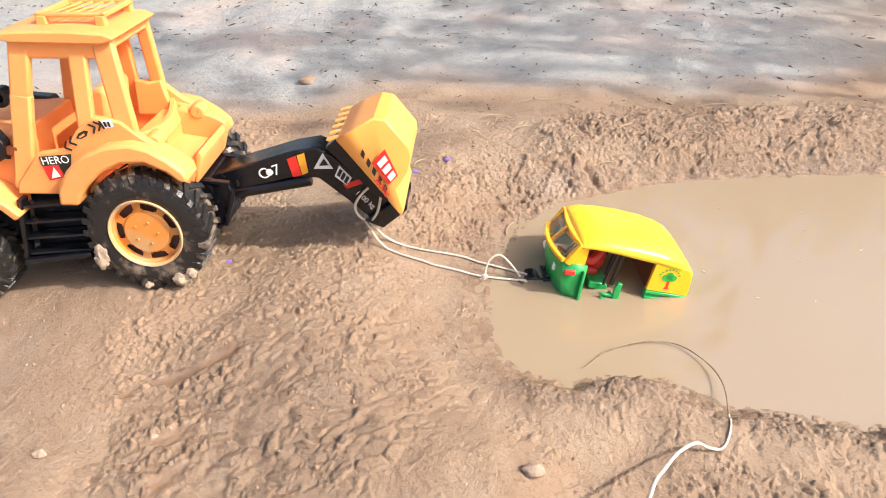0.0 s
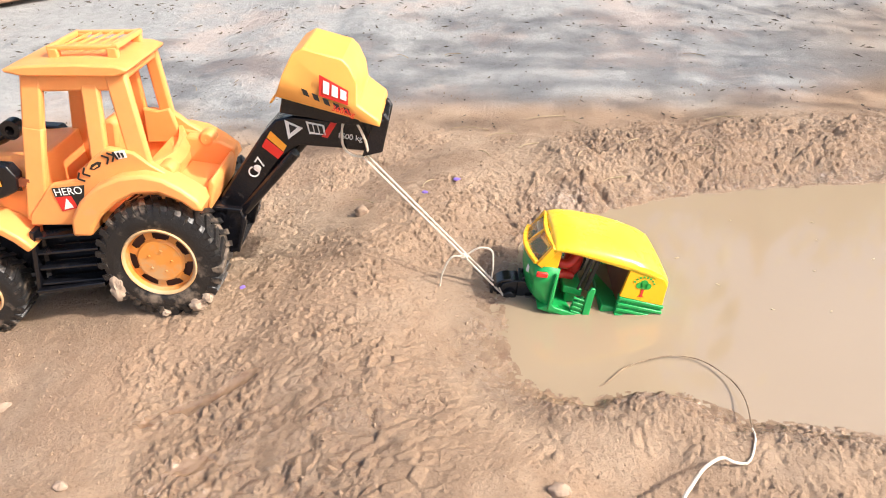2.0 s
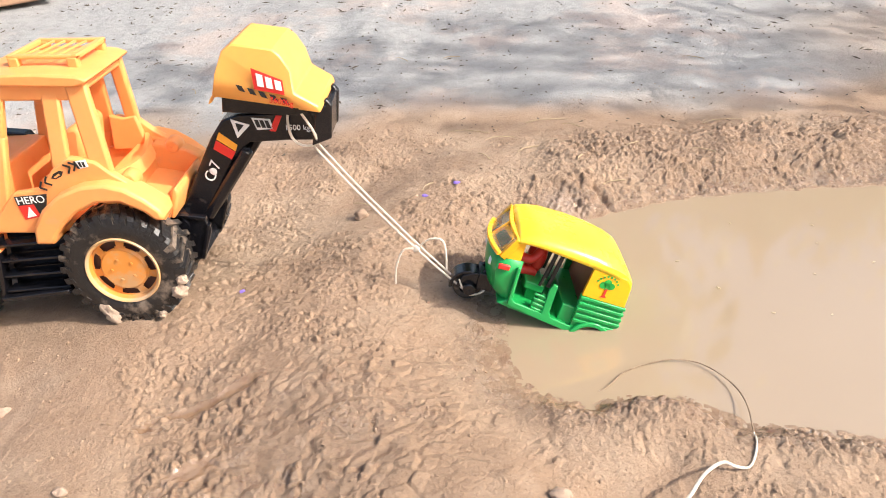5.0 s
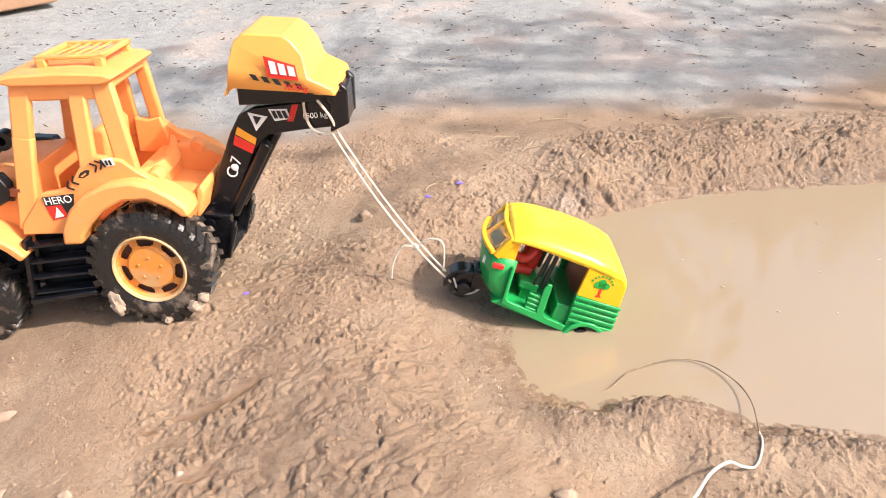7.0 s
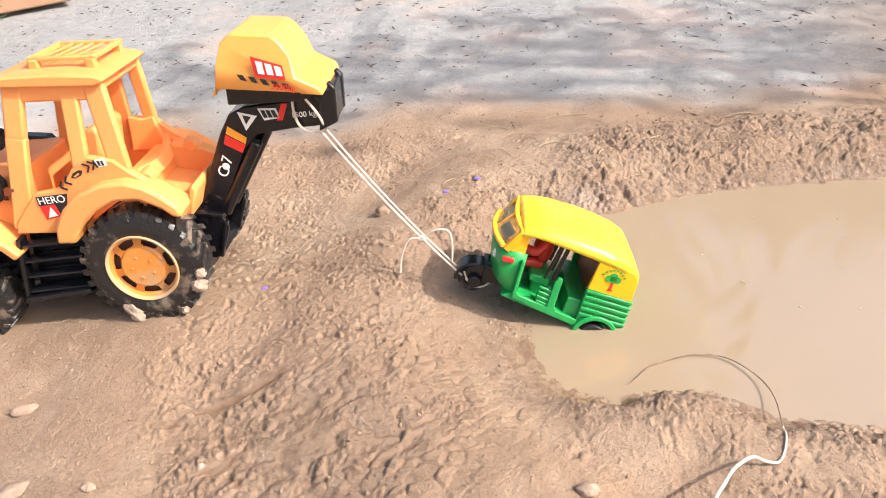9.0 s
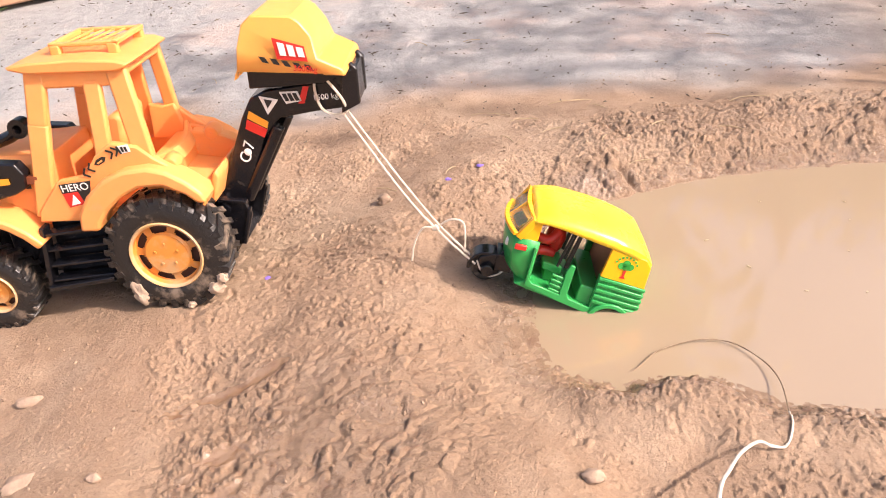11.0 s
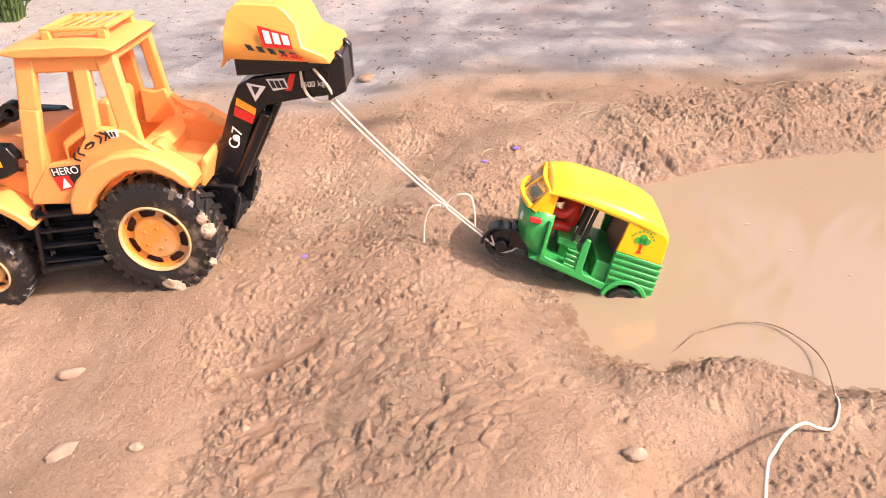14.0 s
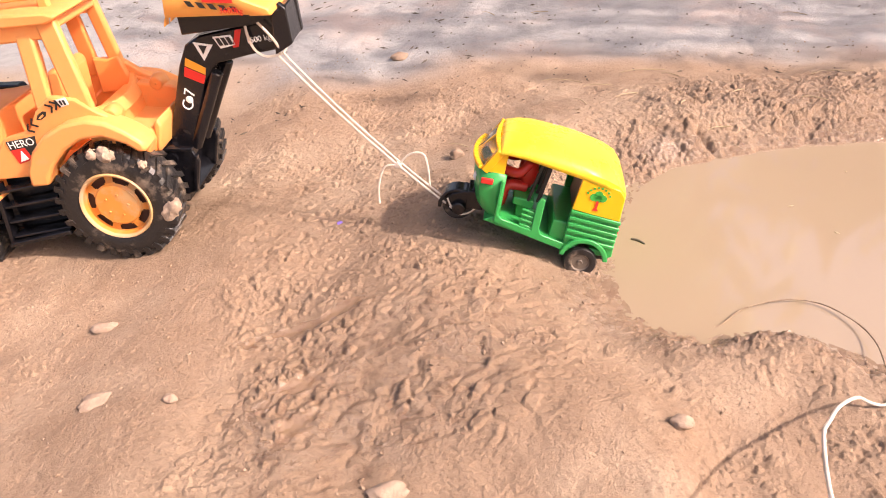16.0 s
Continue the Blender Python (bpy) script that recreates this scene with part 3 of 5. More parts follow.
def wheel(name, parent, x, y, z, radius, width, rim_r, lugs, near, dirt):
    """A ribbed tyre with its rim; the outer face looks to -y before it is turned for the far side."""
    bm = bmesh.new()
    w = width
    body = radius * 0.955
    lathe(bm, [(rim_r, 1.5), (rim_r + 2, 0.2), (body * 0.80, -0.3), (body * 0.95, 1.6), (body, 4.5), (body, w - 4.5), (body * 0.95, w - 1.6), (body * 0.8, w), (rim_r, w - 1)], 48)
    ob = part(name, bm, RUBBER, parent, "black ribbed tyre caked with mud", smooth=30)
    ob.matrix_basis = pose(x * MM, y * MM, z * MM, 0, 0, 0 if near else 180)
    # tread: slanted blocks in two rows, each a piece of its own on one of two meshes
    for half in (0, 1):
        bm = bmesh.new()
        y0, y1 = (0.8, w * 0.56) if half == 0 else (w * 0.44, w - 0.8)
        rows = []
        for yy, turn in ((y0, 0.0), (y1, 0.17 if half == 0 else -0.17)):
            ring = []
            for rr, hw in ((body * 0.93, 0.075), (radius, 0.055)):
                rr = rr * (0.985 if yy in (0.8, w - 0.8) else 1.0)
                for sgn in (-1, 1):
                    aa = turn + sgn * hw * (24 / lugs)
                    ring.append(bm.verts.new(Vector((rr * math.cos(aa), yy, rr * math.sin(aa))) * MM))
            rows.append([ring[0], ring[1], ring[3], ring[2]])
        p, q = rows
        bm.faces.new(p[::-1])
        bm.faces.new(q)
        for i in range(4):
            bm.faces.new((p[i], p[(i + 1) % 4], q[(i + 1) % 4], q[i]))
        if half == 0:
            beam(bm, (body * 0.86, 0.6, 0), (radius * 0.965, 1.8, 1.2), radius * 0.075, 1.7, side=(0, 1, 0))
        first = part("tread_block", bm, RUBBER, ob, smooth=30)
        for k in range(lugs):
            block_ob = first if k == 0 else new("tread_block", first.data)
            block_ob.parent = ob
            block_ob.matrix_basis = pose(0, 0, 0, 0, -360 * (k + 0.5 * half) / lugs, 0)
    # rim: dished face with seven holes round a raised hub
    bm = bmesh.new()
    n, holes = 84, 7
    r0, r1, r2, r3 = rim_r * 0.60, rim_r * 0.66, rim_r * 0.87, rim_r
    rings = [(r0, 2.6), (r1, 4.2), (r1 * 1.06, 4.4), (r2 * 0.95, 5.2), (r2, 5.4), (r3 * 0.92, 5.2), (r3 * 0.955, 0.8), (r3, 0.0), (r3 + 0.6, 1.6)]
    grid = [[bm.verts.new(Vector((r * math.cos(2 * math.pi * k / n), yy, r * math.sin(2 * math.pi * k / n))) * MM) for k in range(n)] for r, yy in rings]
    for i in range(len(rings) - 1):
        for k in range(n):
            if i in (1, 2, 3) and (k % 12) in ((2, 3, 4, 5, 6, 7, 8, 9) if i > 1 else (3, 4, 5, 6, 7, 8)):
                continue
            bm.faces.new((grid[i][k], grid[i][(k + 1) % n], grid[i + 1][(k + 1) % n], grid[i + 1][k]))
    bm.faces.new(grid[0])
    # the hub's studs
    for k in range(5):
        a = 2 * math.pi * k / 5
        lump(bm, (r0 * 0.55 * math.cos(a), 2.0, r0 * 0.55 * math.sin(a)), (1.1, 0.6, 1.1), k, 1, 0)
    rim = part("rim", bm, RIM, ob, "orange plastic rim with seven holes", smooth=35)
    # added disc behind the holes, coloured as the shade within them
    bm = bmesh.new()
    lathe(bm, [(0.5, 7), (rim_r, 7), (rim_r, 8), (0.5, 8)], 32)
    part("hole_shade_disc", bm, RIM_HOLE_SHADE, ob)
    bm = bmesh.new()
    lathe(bm, [(rim_r * 0.93, 1.2), (rim_r * 0.96, -0.2), (rim_r + 0.2, -0.5), (rim_r + 0.9, 0.6), (rim_r + 0.4, 2.0)], 48)
    part("rim_lip", bm, RIM_LIP, ob, "rim edge dulled by dried mud", smooth=60)
    for k, (deg, rad, s) in enumerate(dirt):
        bm = bmesh.new()
        a = radians(deg)
        lump(bm, (rad * math.cos(a), 1.2, rad * math.sin(a)), s, k + 3, 3, 0.45)
        part("mud_cake", bm, MUDCAKE, ob, "pale dried mud stuck on the tyre")
    return ob


def build_tractor():
    t = new("toy_tractor")
    t.empty_display_size = 0.02
    tagged(t, "orange plastic toy backhoe tractor on muddy black tyres", "toy tractor")
    # chassis
    bm = bmesh.new()
    block(bm, -140, 34, -22, 22, 22, 64)
    block(bm, -10, 10, -30, 30, 34, 50)
    block(bm, -116, -42, -34, 34, 20, 61)
    block(bm, -133, -121, -30, 30, 9, 21)
    part("chassis", bm, BLACK, t, "black plastic chassis", bevel=1.2)
    # bonnet
    bm = bmesh.new()
    sec = [(-36, 56), (-36, 90), (-33, 99), (-26, 104), (26, 104), (33, 99), (36, 90), (36, 56)]
    rings = []
    for x, k in ((-72, 1.0), (-110, 0.98), (-150, 0.93), (-160, 0.85)):
        rings.append([bm.verts.new(Vector((x, y * k, 56 + (z - 56) * k)) * MM) for y, z in sec])
    for a, b in zip(rings, rings[1:]):
        for i in range(len(sec)):
            bm.faces.new((a[i], a[(i + 1) % 8], b[(i + 1) % 8], b[i]))
    bm.faces.new(rings[0])
    bm.faces.new(rings[-1][::-1])
    part("bonnet", bm, ORANGE, t, bevel=1.0)
    bm = bmesh.new()
    for k in range(3):
        flat(bm, [(-96 + k * 6, 84), (-92.5 + k * 6, 84), (-92.5 + k * 6, 92), (-96 + k * 6, 92)], -37.2)
    part("bonnet_vents", bm, INK, t, "dark slots")
    # body sides under the cab
    for s in (-1, 1):
        bm = bmesh.new()
        y0, y1 = (-47, -41) if s < 0 else (27, 33)
        prism(bm, [(-82, 64), (-40, 64), (-38, 80), (-24, 93), (-4, 98), (8, 97), (14, 98), (4, 105), (-5, 113), (-21, 116), (-33, 108), (-43, 95), (-62, 92), (-80, 72)], y0, y1)
        part("body_side", bm, ORANGE, t, bevel=1.0)
        bm = bmesh.new()
        outer = [(-52, 60), (-50, 72), (-42, 84), (-30, 94), (-14, 100.5), (1, 102), (13, 99), (24, 92), (33, 84), (34.5, 77)]
        inner = [(28.5, 77), (22, 83), (9, 89.5), (-6, 89), (-19, 83), (-30, 74), (-37, 66), (-39, 60)]
        prism(bm, outer + inner, -56 if s < 0 else 26, -36 if s < 0 else 46)
        part("rear_fender", bm, ORANGE_DIRTY if s < 0 else ORANGE, t, bevel=2.2)
        bm = bmesh.new()
        arcs = arc(-127, 15, 62, 38, 145, 10) + arc(-127, 15, 56, 145, 38, 10)
        prism(bm, arcs, -58 if s < 0 else 32, -32 if s < 0 else 58)
        part("front_mudguard", bm, ORANGE, t, bevel=1.5)
        # step: box with rungs
        bm = bmesh.new()
        ya, yb = (-50, -20) if s < 0 else (20, 50)
        prism(bm, [(-79, 62), (-40, 62), (-36, 24), (-84, 18)], ya * 0.8 if s < 0 else ya, yb if s < 0 else yb * 0.8)
        e = -52 if s < 0 else 52
        st = part("step", bm, BLACK, t, "black plastic step with rungs", bevel=0.6)
        for k in range(4):
            z = 22 + k * 11.5
            part("rung", beam(bmesh.new(), (-84 + k * 1.6, e * 0.9, z), (-40, e * 0.9, z + 4), 2.0, 10), BLACK, st, bevel=0.5)
        part("step_post", beam(bmesh.new(), (-80, e * 0.92, 62), (-87, e * 0.92, 17), 3, 9), BLACK, st, bevel=0.5)
        part("tread", beam(bmesh.new(), (-87, e * 0.95, 17.5), (-40, e * 0.95, 24), 3.2, 12), BLACK, st, bevel=0.5)
    # floor and inner walls of the cab
    bm = bmesh.new()
    block(bm, -80, 6, -41, 29, 62, 70)
    block(bm, -8, 6, -41, 28, 66, 97)
    part("cab_floor", bm, ORANGE, t, bevel=1)
    # the cab's frame
    bm = bmesh.new()
    for s in (-1, 1):
        w, low = (35, 43) if s < 0 else (22, 29)
        beam(bm, (-78, low * s, 66), (-66, (low * 0.4 + w * 0.6) * s, 128), 13, 6)
        beam(bm, (-66.5, (low * 0.4 + w * 0.6) * s, 126), (-60, w * s, 160), 12.5, 6)
        beam(bm, (-28, low * s, 104), (-26, w * s, 156), 11, 5)
        beam(bm, (-2 if s < 0 else -8, low * s, 98), (-9.5, w * s, 160), 13 if s < 0 else 9, 6)
        beam(bm, (-59, (w + 0.5) * s, 155), (-5, (w + 0.5) * s, 155), 12, 5)
    beam(bm, (-77, -42, 98), (-77, 28, 98), 12, 4, side=(1, 0, 0))
    beam(bm, (-58, -35, 157), (-58, 22, 157), 8, 4, side=(1, 0, 0))
    beam(bm, (-8, -35, 157), (-8, 22, 157), 8, 4, side=(1, 0, 0))
    part("cab_frame", bm, ORANGE, t, "orange plastic cab frame with open windows", bevel=1.6)
    # rear wall with a rounded sill
    bm = bmesh.new()
    n = 12
    lo, hi = [], []
    for k in range(n + 1):
        a = -1 + 2 * k / n
        bulge = 10 * (1 - a * a)
        lo.append((3 + bulge * 0.7, -7 + 36 * a, 92))
        hi.append((bulge * 0.7, -7 + 35 * a, 104 - 4 * (1 - a * a)))
    vl = [[bm.verts.new(Vector(p) * MM) for p in row] for row in (lo, hi)]
    vi = [[bm.verts.new((Vector(p) - Vector((3, 0, 0))) * MM) for p in row] for row in (lo, hi)]
    for k in range(n):
        bm.faces.new((vl[0][k], vl[0][k + 1], vl[1][k + 1], vl[1][k]))
        bm.faces.new((vi[0][k + 1], vi[0][k], vi[1][k], vi[1][k + 1]))
        bm.faces.new((vl[1][k], vl[1][k + 1], vi[1][k + 1], vi[1][k]))
    part("rear_wall", bm, ORANGE, t)
    # roof with rim, rack
    bm = bmesh.new()
    prof = [(-72, 162), (-62, 159.5), (-7, 158.5), (-1, 160.5), (1, 162.5), (-6, 165), (-30, 166.5), (-60, 166), (-74, 164)]
    prism(bm, prof, -42, 23)
    part("roof", bm, ORANGE, t, bevel=2.2)
    bm = bmesh.new()
    prism(bm, [(-53.5, 169.5), (-53.5, 173), (-50.5, 173), (-50.5, 169.5)], -24, 18)
    rack = part("roof_rack", bm, ORANGE, t, "orange roof rack with thin bars", bevel=0.8)
    part("rail", beam(bmesh.new(), (-12, -24, 171.5), (-12, 18, 171.5), 3.2, 4, side=(1, 0, 0)), ORANGE, rack, bevel=0.8)
    for y in (-22, 16):
        part("rail", beam(bmesh.new(), (-53, y, 171.5), (-10, y, 171.5), 2.6, 4), ORANGE, rack, bevel=0.8)
        for x in (-50, -14):
            part("post", beam(bmesh.new(), (x, y, 164), (x, y, 171.5), 6.5, 5), ORANGE, rack, bevel=1.0)
    for k in range(5):
        part("bar", beam(bmesh.new(), (-46 + k * 7, -22, 171.5), (-42 + k * 7, 16, 171.5), 1.2, 1.2, side=(1, 0, 0)), ORANGE, rack)
    # seat
    bm = bmesh.new()
    block(bm, -58, -32, -22, 18, 68, 90)
    prism(bm, [(-40, 86), (-28, 86), (-23, 122), (-26, 126), (-33, 124)], -21, 17)
    part("seat", bm, ORANGE, t, bevel=2.5)
    bm = bmesh.new()
    prism(bm, [(-26, 92), (0, 92), (-5, 118), (-14, 116), (-24, 118)], 23, 28)
    part("far_panel", bm, ORANGE, t, bevel=1.5)
    # rear deck with hollows
    bm = bmesh.new()
    prism(bm, [(2, 66), (26, 66), (32, 76), (31, 83), (21, 90), (4, 98)], -43, -31)
    prism(bm, [(2, 66), (31, 66), (36, 82), (37.5, 90), (28, 95), (4, 99)], 17, 28)
    prism(bm, [(2, 66), (28, 66), (32, 74), (27, 78), (4, 82)], -32, 18)
    prism(bm, [(28, 66), (31, 66), (37, 84), (35.5, 89), (32, 86)], -32, 18)
    part("rear_deck", bm, ORANGE_DIRTY, t, "orange rear deck with hollows", bevel=1.8)
    for x, y, z in ((11, -36, 98), (19, 22, 97)):
        bm = bmesh.new()
        lathe(bm, [(0.2, -6), (4.5, -6), (5.8, -2), (5.8, 4), (4.5, 6), (0.2, 6)], 18, (x, y, z))
        part("knob", bm, ORANGE, t, bevel=0.8)
    # exhaust and front loader arms
    bm = bmesh.new()
    tube(bm, smooth_line([(-150, -14, 100), (-118, -17, 108), (-100, -19, 114), (-92, -20, 120)], 6), 4.2, 10)
    lathe(bm, [(3, -4), (6.5, -4), (6.5, 4), (3, 4)], 16, (-91, -20, 120))
    part("exhaust", bm, BLACK, t, "black exhaust pipe")
    for s in (-1, 1):
        bm = bmesh.new()
        prism(bm, [(-84, 88), (-82, 98), (-86, 105), (-112, 107), (-160, 70), (-158, 60), (-112, 84), (-104, 81), (-92, 84)], -47 if s < 0 else 24, -38 if s < 0 else 33)
        lathe(bm, [(0.3, -4), (6, -4), (6, 4), (0.3, 4)], 16, (-106, -47 if s < 0 else 33, 94))
        part("loader_arm", bm, BLACK, t, "black front loader arm", bevel=1)
        bm = bmesh.new()
        flat(bm, [(-118, 90), (-92, 92), (-92, 96), (-118, 95)], -48.0 if s < 0 else 33.2)
        part("arm_strip", bm, DECAL_ORANGE, t, "orange strip")
        bm = bmesh.new()
        block(bm, -84, -76, -44 if s < 0 else 27, -40 if s < 0 else 31, 90, 95)
        part("catch", bm, BROWN, t)
    # rear bracket that carries the boom
    bm = bmesh.new()
    block(bm, 15, 28, -19, 19, 40, 62)
    bracket = part("rear_bracket", bm, BLACK, t, "black bracket behind the rear deck", bevel=0.8)
    for s in (-1, 1):
        bm = bmesh.new()
        prism(bm, [(16, 65), (34, 65), (47, 61), (50, 52), (42, 30), (33, 28), (28, 47), (16, 53)], 21 * s - 1.5, 21 * s + 1.5)
        plate = part("bracket_plate", bm, BLACK, bracket, bevel=0.6)
        bm = beam(bmesh.new(), (15, 21.5 * s, 65), (48, 21.5 * s, 61.5), 2.4, 4.5)
        part("flange", bm, BLACK, t, bevel=0.5)
        bm = beam(bmesh.new(), (49, 21.5 * s, 57), (41, 21.5 * s, 30), 2.4, 4.5)
        part("flange", bm, BLACK, t, bevel=0.5)
    bm = bmesh.new()
    prism(bm, [(31, 29), (42, 30), (37, 38), (31, 40)], -19, 19)
    part("bracket_foot", bm, BLACK, bracket, bevel=0.8)
    bm = bmesh.new()
    tube(bm, [(32, -24, 56.4), (32, 24, 56.4)], 4.0, 14)
    part("pin", bm, BLACK, bracket)
    # boom, moved by the bracket's pin
    px, pz = PIVOT
    sh = lambda pts: [(x - px, z - pz) for x, z in pts]
    bm = bmesh.new()
    prism(bm, sh([(26, 58), (27, 50), (35, 47), (42, 51), (44, 60), (66, 103), (77, 115), (102, 118.5), (125, 120.5), (130.5, 125.5), (130, 145), (116, 146), (110, 138), (71, 134), (60, 129), (52, 116)]), -12, 12)
    b = part("boom", bm, BLACK, t, "black plastic boom and arm, scuffed", bevel=1.2)
    bm = bmesh.new()
    prism(bm, sh([(64, 151), (63.5, 137.5), (110, 139), (129, 146), (118, 150)]), -20, 20)
    tube(bm, [(45 - px, 9, 58 - pz), (77 - px, 9, 111 - pz)], 4.6, 12)
    tube(bm, [(45 - px, -9, 58 - pz), (75 - px, -9, 109 - pz)], 4.2, 12)
    prism(bm, sh([(119, 118), (131.5, 124), (132, 146), (128, 150), (122, 145)]), -17, -12)
    prism(bm, sh([(119, 118), (131.5, 124), (132, 146), (128, 150), (122, 145)]), 12, 17)
    block(bm, 124 - px, 131 - px, -16, 16, 124 - pz, 147 - pz)
    part("arm_link", bm, BLACK, b, bevel=0.8)
    # bucket: a hollow scoop turned mouth down over the arm
    bm = bmesh.new()
    prof = [(62, 152.5), (64.5, 166), (68, 178.5), (74, 183.5), (98, 182), (103, 178.5), (109, 170), (112, 158), (126, 151), (127.5, 146.5), (114, 147.5)]
    ya = [33 if i not in (2, 3, 4, 5, 6) else 28 for i in range(len(prof))]
    left = [bm.verts.new(Vector((x - px, -w, z - pz)) * MM) for (x, z), w in zip(prof, ya)]
    right = [bm.verts.new(Vector((x - px, w - 4, z - pz)) * MM) for (x, z), w in zip(prof, ya)]
    bm.faces.new(left)
    bm.faces.new(right[::-1])
    for i in range(len(prof) - 1):
        bm.faces.new((left[i], right[i], right[i + 1], left[i + 1]))
    bk = part("bucket", bm, BUCKET, b, "yellow-orange plastic bucket, mouth down", smooth=30, bevel=2.0)
    sol = bk.modifiers.new("wall", "SOLIDIFY")
    sol.thickness = 1.6 * MM
    sol.offset = -1
    for k in range(6):
        bm = bmesh.new()
        y = -27.5 + 11 * k
        prism(bm, sh([(62, 152), (64, 156.5), (60, 150), (58.5, 146), (60.5, 147)]), y - 2.6, y + 2.6)
        part("tooth", bm, BUCKET, b, bevel=0.4)
    # prints on the bucket and the boom
    def print_on(name, quads, material, y, label=""):
        bm = bmesh.new()
        for q in quads:
            flat(bm, sh(q), y)
        return part(name, bm, material, b, label, smooth=0)
    print_on("bucket_plate", [[(86.5, 171.5), (88, 158.8), (106, 156.4), (105, 165.4)]], DECAL_RED, -33.3, "red sticker with white bars")
    print_on("bucket_plate_bars", [[(89.4 + k * 5.4, 168.8 - k * 1.6), (90.2 + k * 5.4, 161 - k * .7), (94 + k * 5.4, 160.5 - k * .7), (93.2 + k * 5.4, 167.8 - k * 1.6)] for k in range(3)], WHITE, -33.8)
    print_on("hazard_stripes", [[(77 + k * 6.6, 161 - k * 1.5), (80.6 + k * 6.6, 160.2 - k * 1.5), (82.6 + k * 6.6, 156.6 - k * 1.5), (79 + k * 6.6, 157.4 - k * 1.5)] for k in range(5)], INK, -33.6, "black hazard stripes")
    writing("load_mark", "3600kg", 5.0, pose((104 - px) * MM, -33.9 * MM, (152.2 - pz) * MM, 90, 7, 0), DECAL_RED, b, "red load figures")
    print_on("warning_triangle", [[(66, 130.5), (78.5, 127.5), (70, 117.8)]], WHITE, -12.3, "white warning triangle")
    print_on("warning_mark", [[(69.2, 128.4), (74.6, 127.2), (70.8, 122.2)]], INK, -12.8)
    print_on("arm_badge", [[(79.5, 132.5), (91.5, 132.5), (93.5, 126), (83, 124.5)]], WHITE, -12.3, "white badge")
    print_on("arm_badge_bars", [[(81.4 + k * 3.3, 131.4), (83.8 + k * 3.3, 131.4), (85.6 + k * 3.3, 126.6), (83.2 + k * 3.3, 126.4)] for k in range(3)], INK, -12.8)
    print_on("arm_stripe", [[(95.3, 135.3), (99.3, 135.3), (95, 124.3), (91, 124.3)]], DECAL_RED, -12.3, "red stripe")
    writing("arm_mark", "1500 kg", 5.2, pose((109 - px) * MM, -12.5 * MM, (128 - pz) * MM, 90, -4, 0), WHITE, b, "white load figures")
    print_on("boom_sticker", [[(58, 121), (69.5, 113), (68, 108.5), (56, 116)]], DECAL_ORANGE, -12.3, "orange and red sticker")
    print_on("boom_sticker_red", [[(55.6, 115.2), (68, 108), (65, 102.5), (53.5, 109)]], DECAL_RED, -12.3)
    writing("boom_mark", "C 7", 10.5, pose((52 - px) * MM, -12.5 * MM, (93 - pz) * MM, 90, -66, 0), WHITE, b, "white letter and figure")
    bm = bmesh.new()
    lump(bm, (52.1 - px, -12.2, 93 - pz), (2.6, 0.5, 2.6), 4, 2, 0.1)
    part("boom_mark_blot", bm, WHITE, b)
    # loop of string round the arm
    bm = bmesh.new()
    loop = [(106, -14, 148), (104, -15, 141), (103.5, -15, 132), (106, -15, 122), (112, -14, 117), (119, -13, 117), (120, 0, 115), (119, 13, 119), (113, 18, 138), (108, 0, 149), (106, -14, 148), (112, -18, 141), (119, -18.5, 131), (122, -16, 122), (120, -12, 117)]
    tube(bm, smooth_line([(x - px, y, z - pz) for x, y, z in loop], 5), 0.9, 6)
    part("string_loop", bm, STRING, b, "white string looped round the arm")
    b.matrix_basis = pose(px * MM, 0, pz * MM)
    # prints on the body
    def decal(name, quads, material, y, label=""):
        bm = bmesh.new()
        for q in quads:
            flat(bm, q, y)
        return part(name, bm, material, t, label, smooth=0)
    decal("name_sticker", [[(-60.6, 84), (-50, 85), (-47.5, 76.5), (-58.4, 74)]], DECAL_RED, -47.4, "red, black and white sticker")
    decal("name_sticker_dark", [[(-61.2, 90.2), (-40, 92.2), (-41.5, 86), (-60.6, 84)], [(-50, 85), (-41.5, 86), (-45, 77.5), (-47.5, 76.5)]], INK, -47.5)
    decal("sticker_sign", [[(-56.6, 75.6), (-50.4, 77), (-53.6, 83.2)]], WHITE, -47.8)
    writing("name_mark", "HERO", 7.0, pose(-51 * MM, -47.9 * MM, 88 * MM, 90, -5, 0), WHITE, t, "white lettering")
    bm = bmesh.new()
    for cx, cz, way in ((-40.5, 97.6, -1), (-36.5, 101, -1), (-22.5, 109.2, 1), (-18.8, 110.8, 1)):
        tip = Vector((cx + 2.2 * way, -47.5, cz + 1.0 * way))
        for s in (-1, 1):
            beam(bm, tip, tip + Vector((-3.0 * way - 1.2 * s, 0, 2.9 * s - 1.2 * way)), 1.1, 0.4)
    part("chevrons", bm, INK, t, "black chevron prints", smooth=0)
    decal("emblem", [[(-34, 102.8), (-32, 105.8), (-28, 107.8), (-25.5, 107.3), (-27, 104.3), (-31, 102.3)]], INK, -47.4, "black emblem")
    decal("emblem_bars", [[(-32, 103.8), (-28.5, 106), (-27.9, 105), (-31.2, 103)]], ORANGE, -47.7)
    decal("side_badge", [[(-17.4, 114), (-9.6, 115.2), (-8.8, 110.4), (-15.2, 109)]], WHITE, -47.4, "white badge with dark bars")
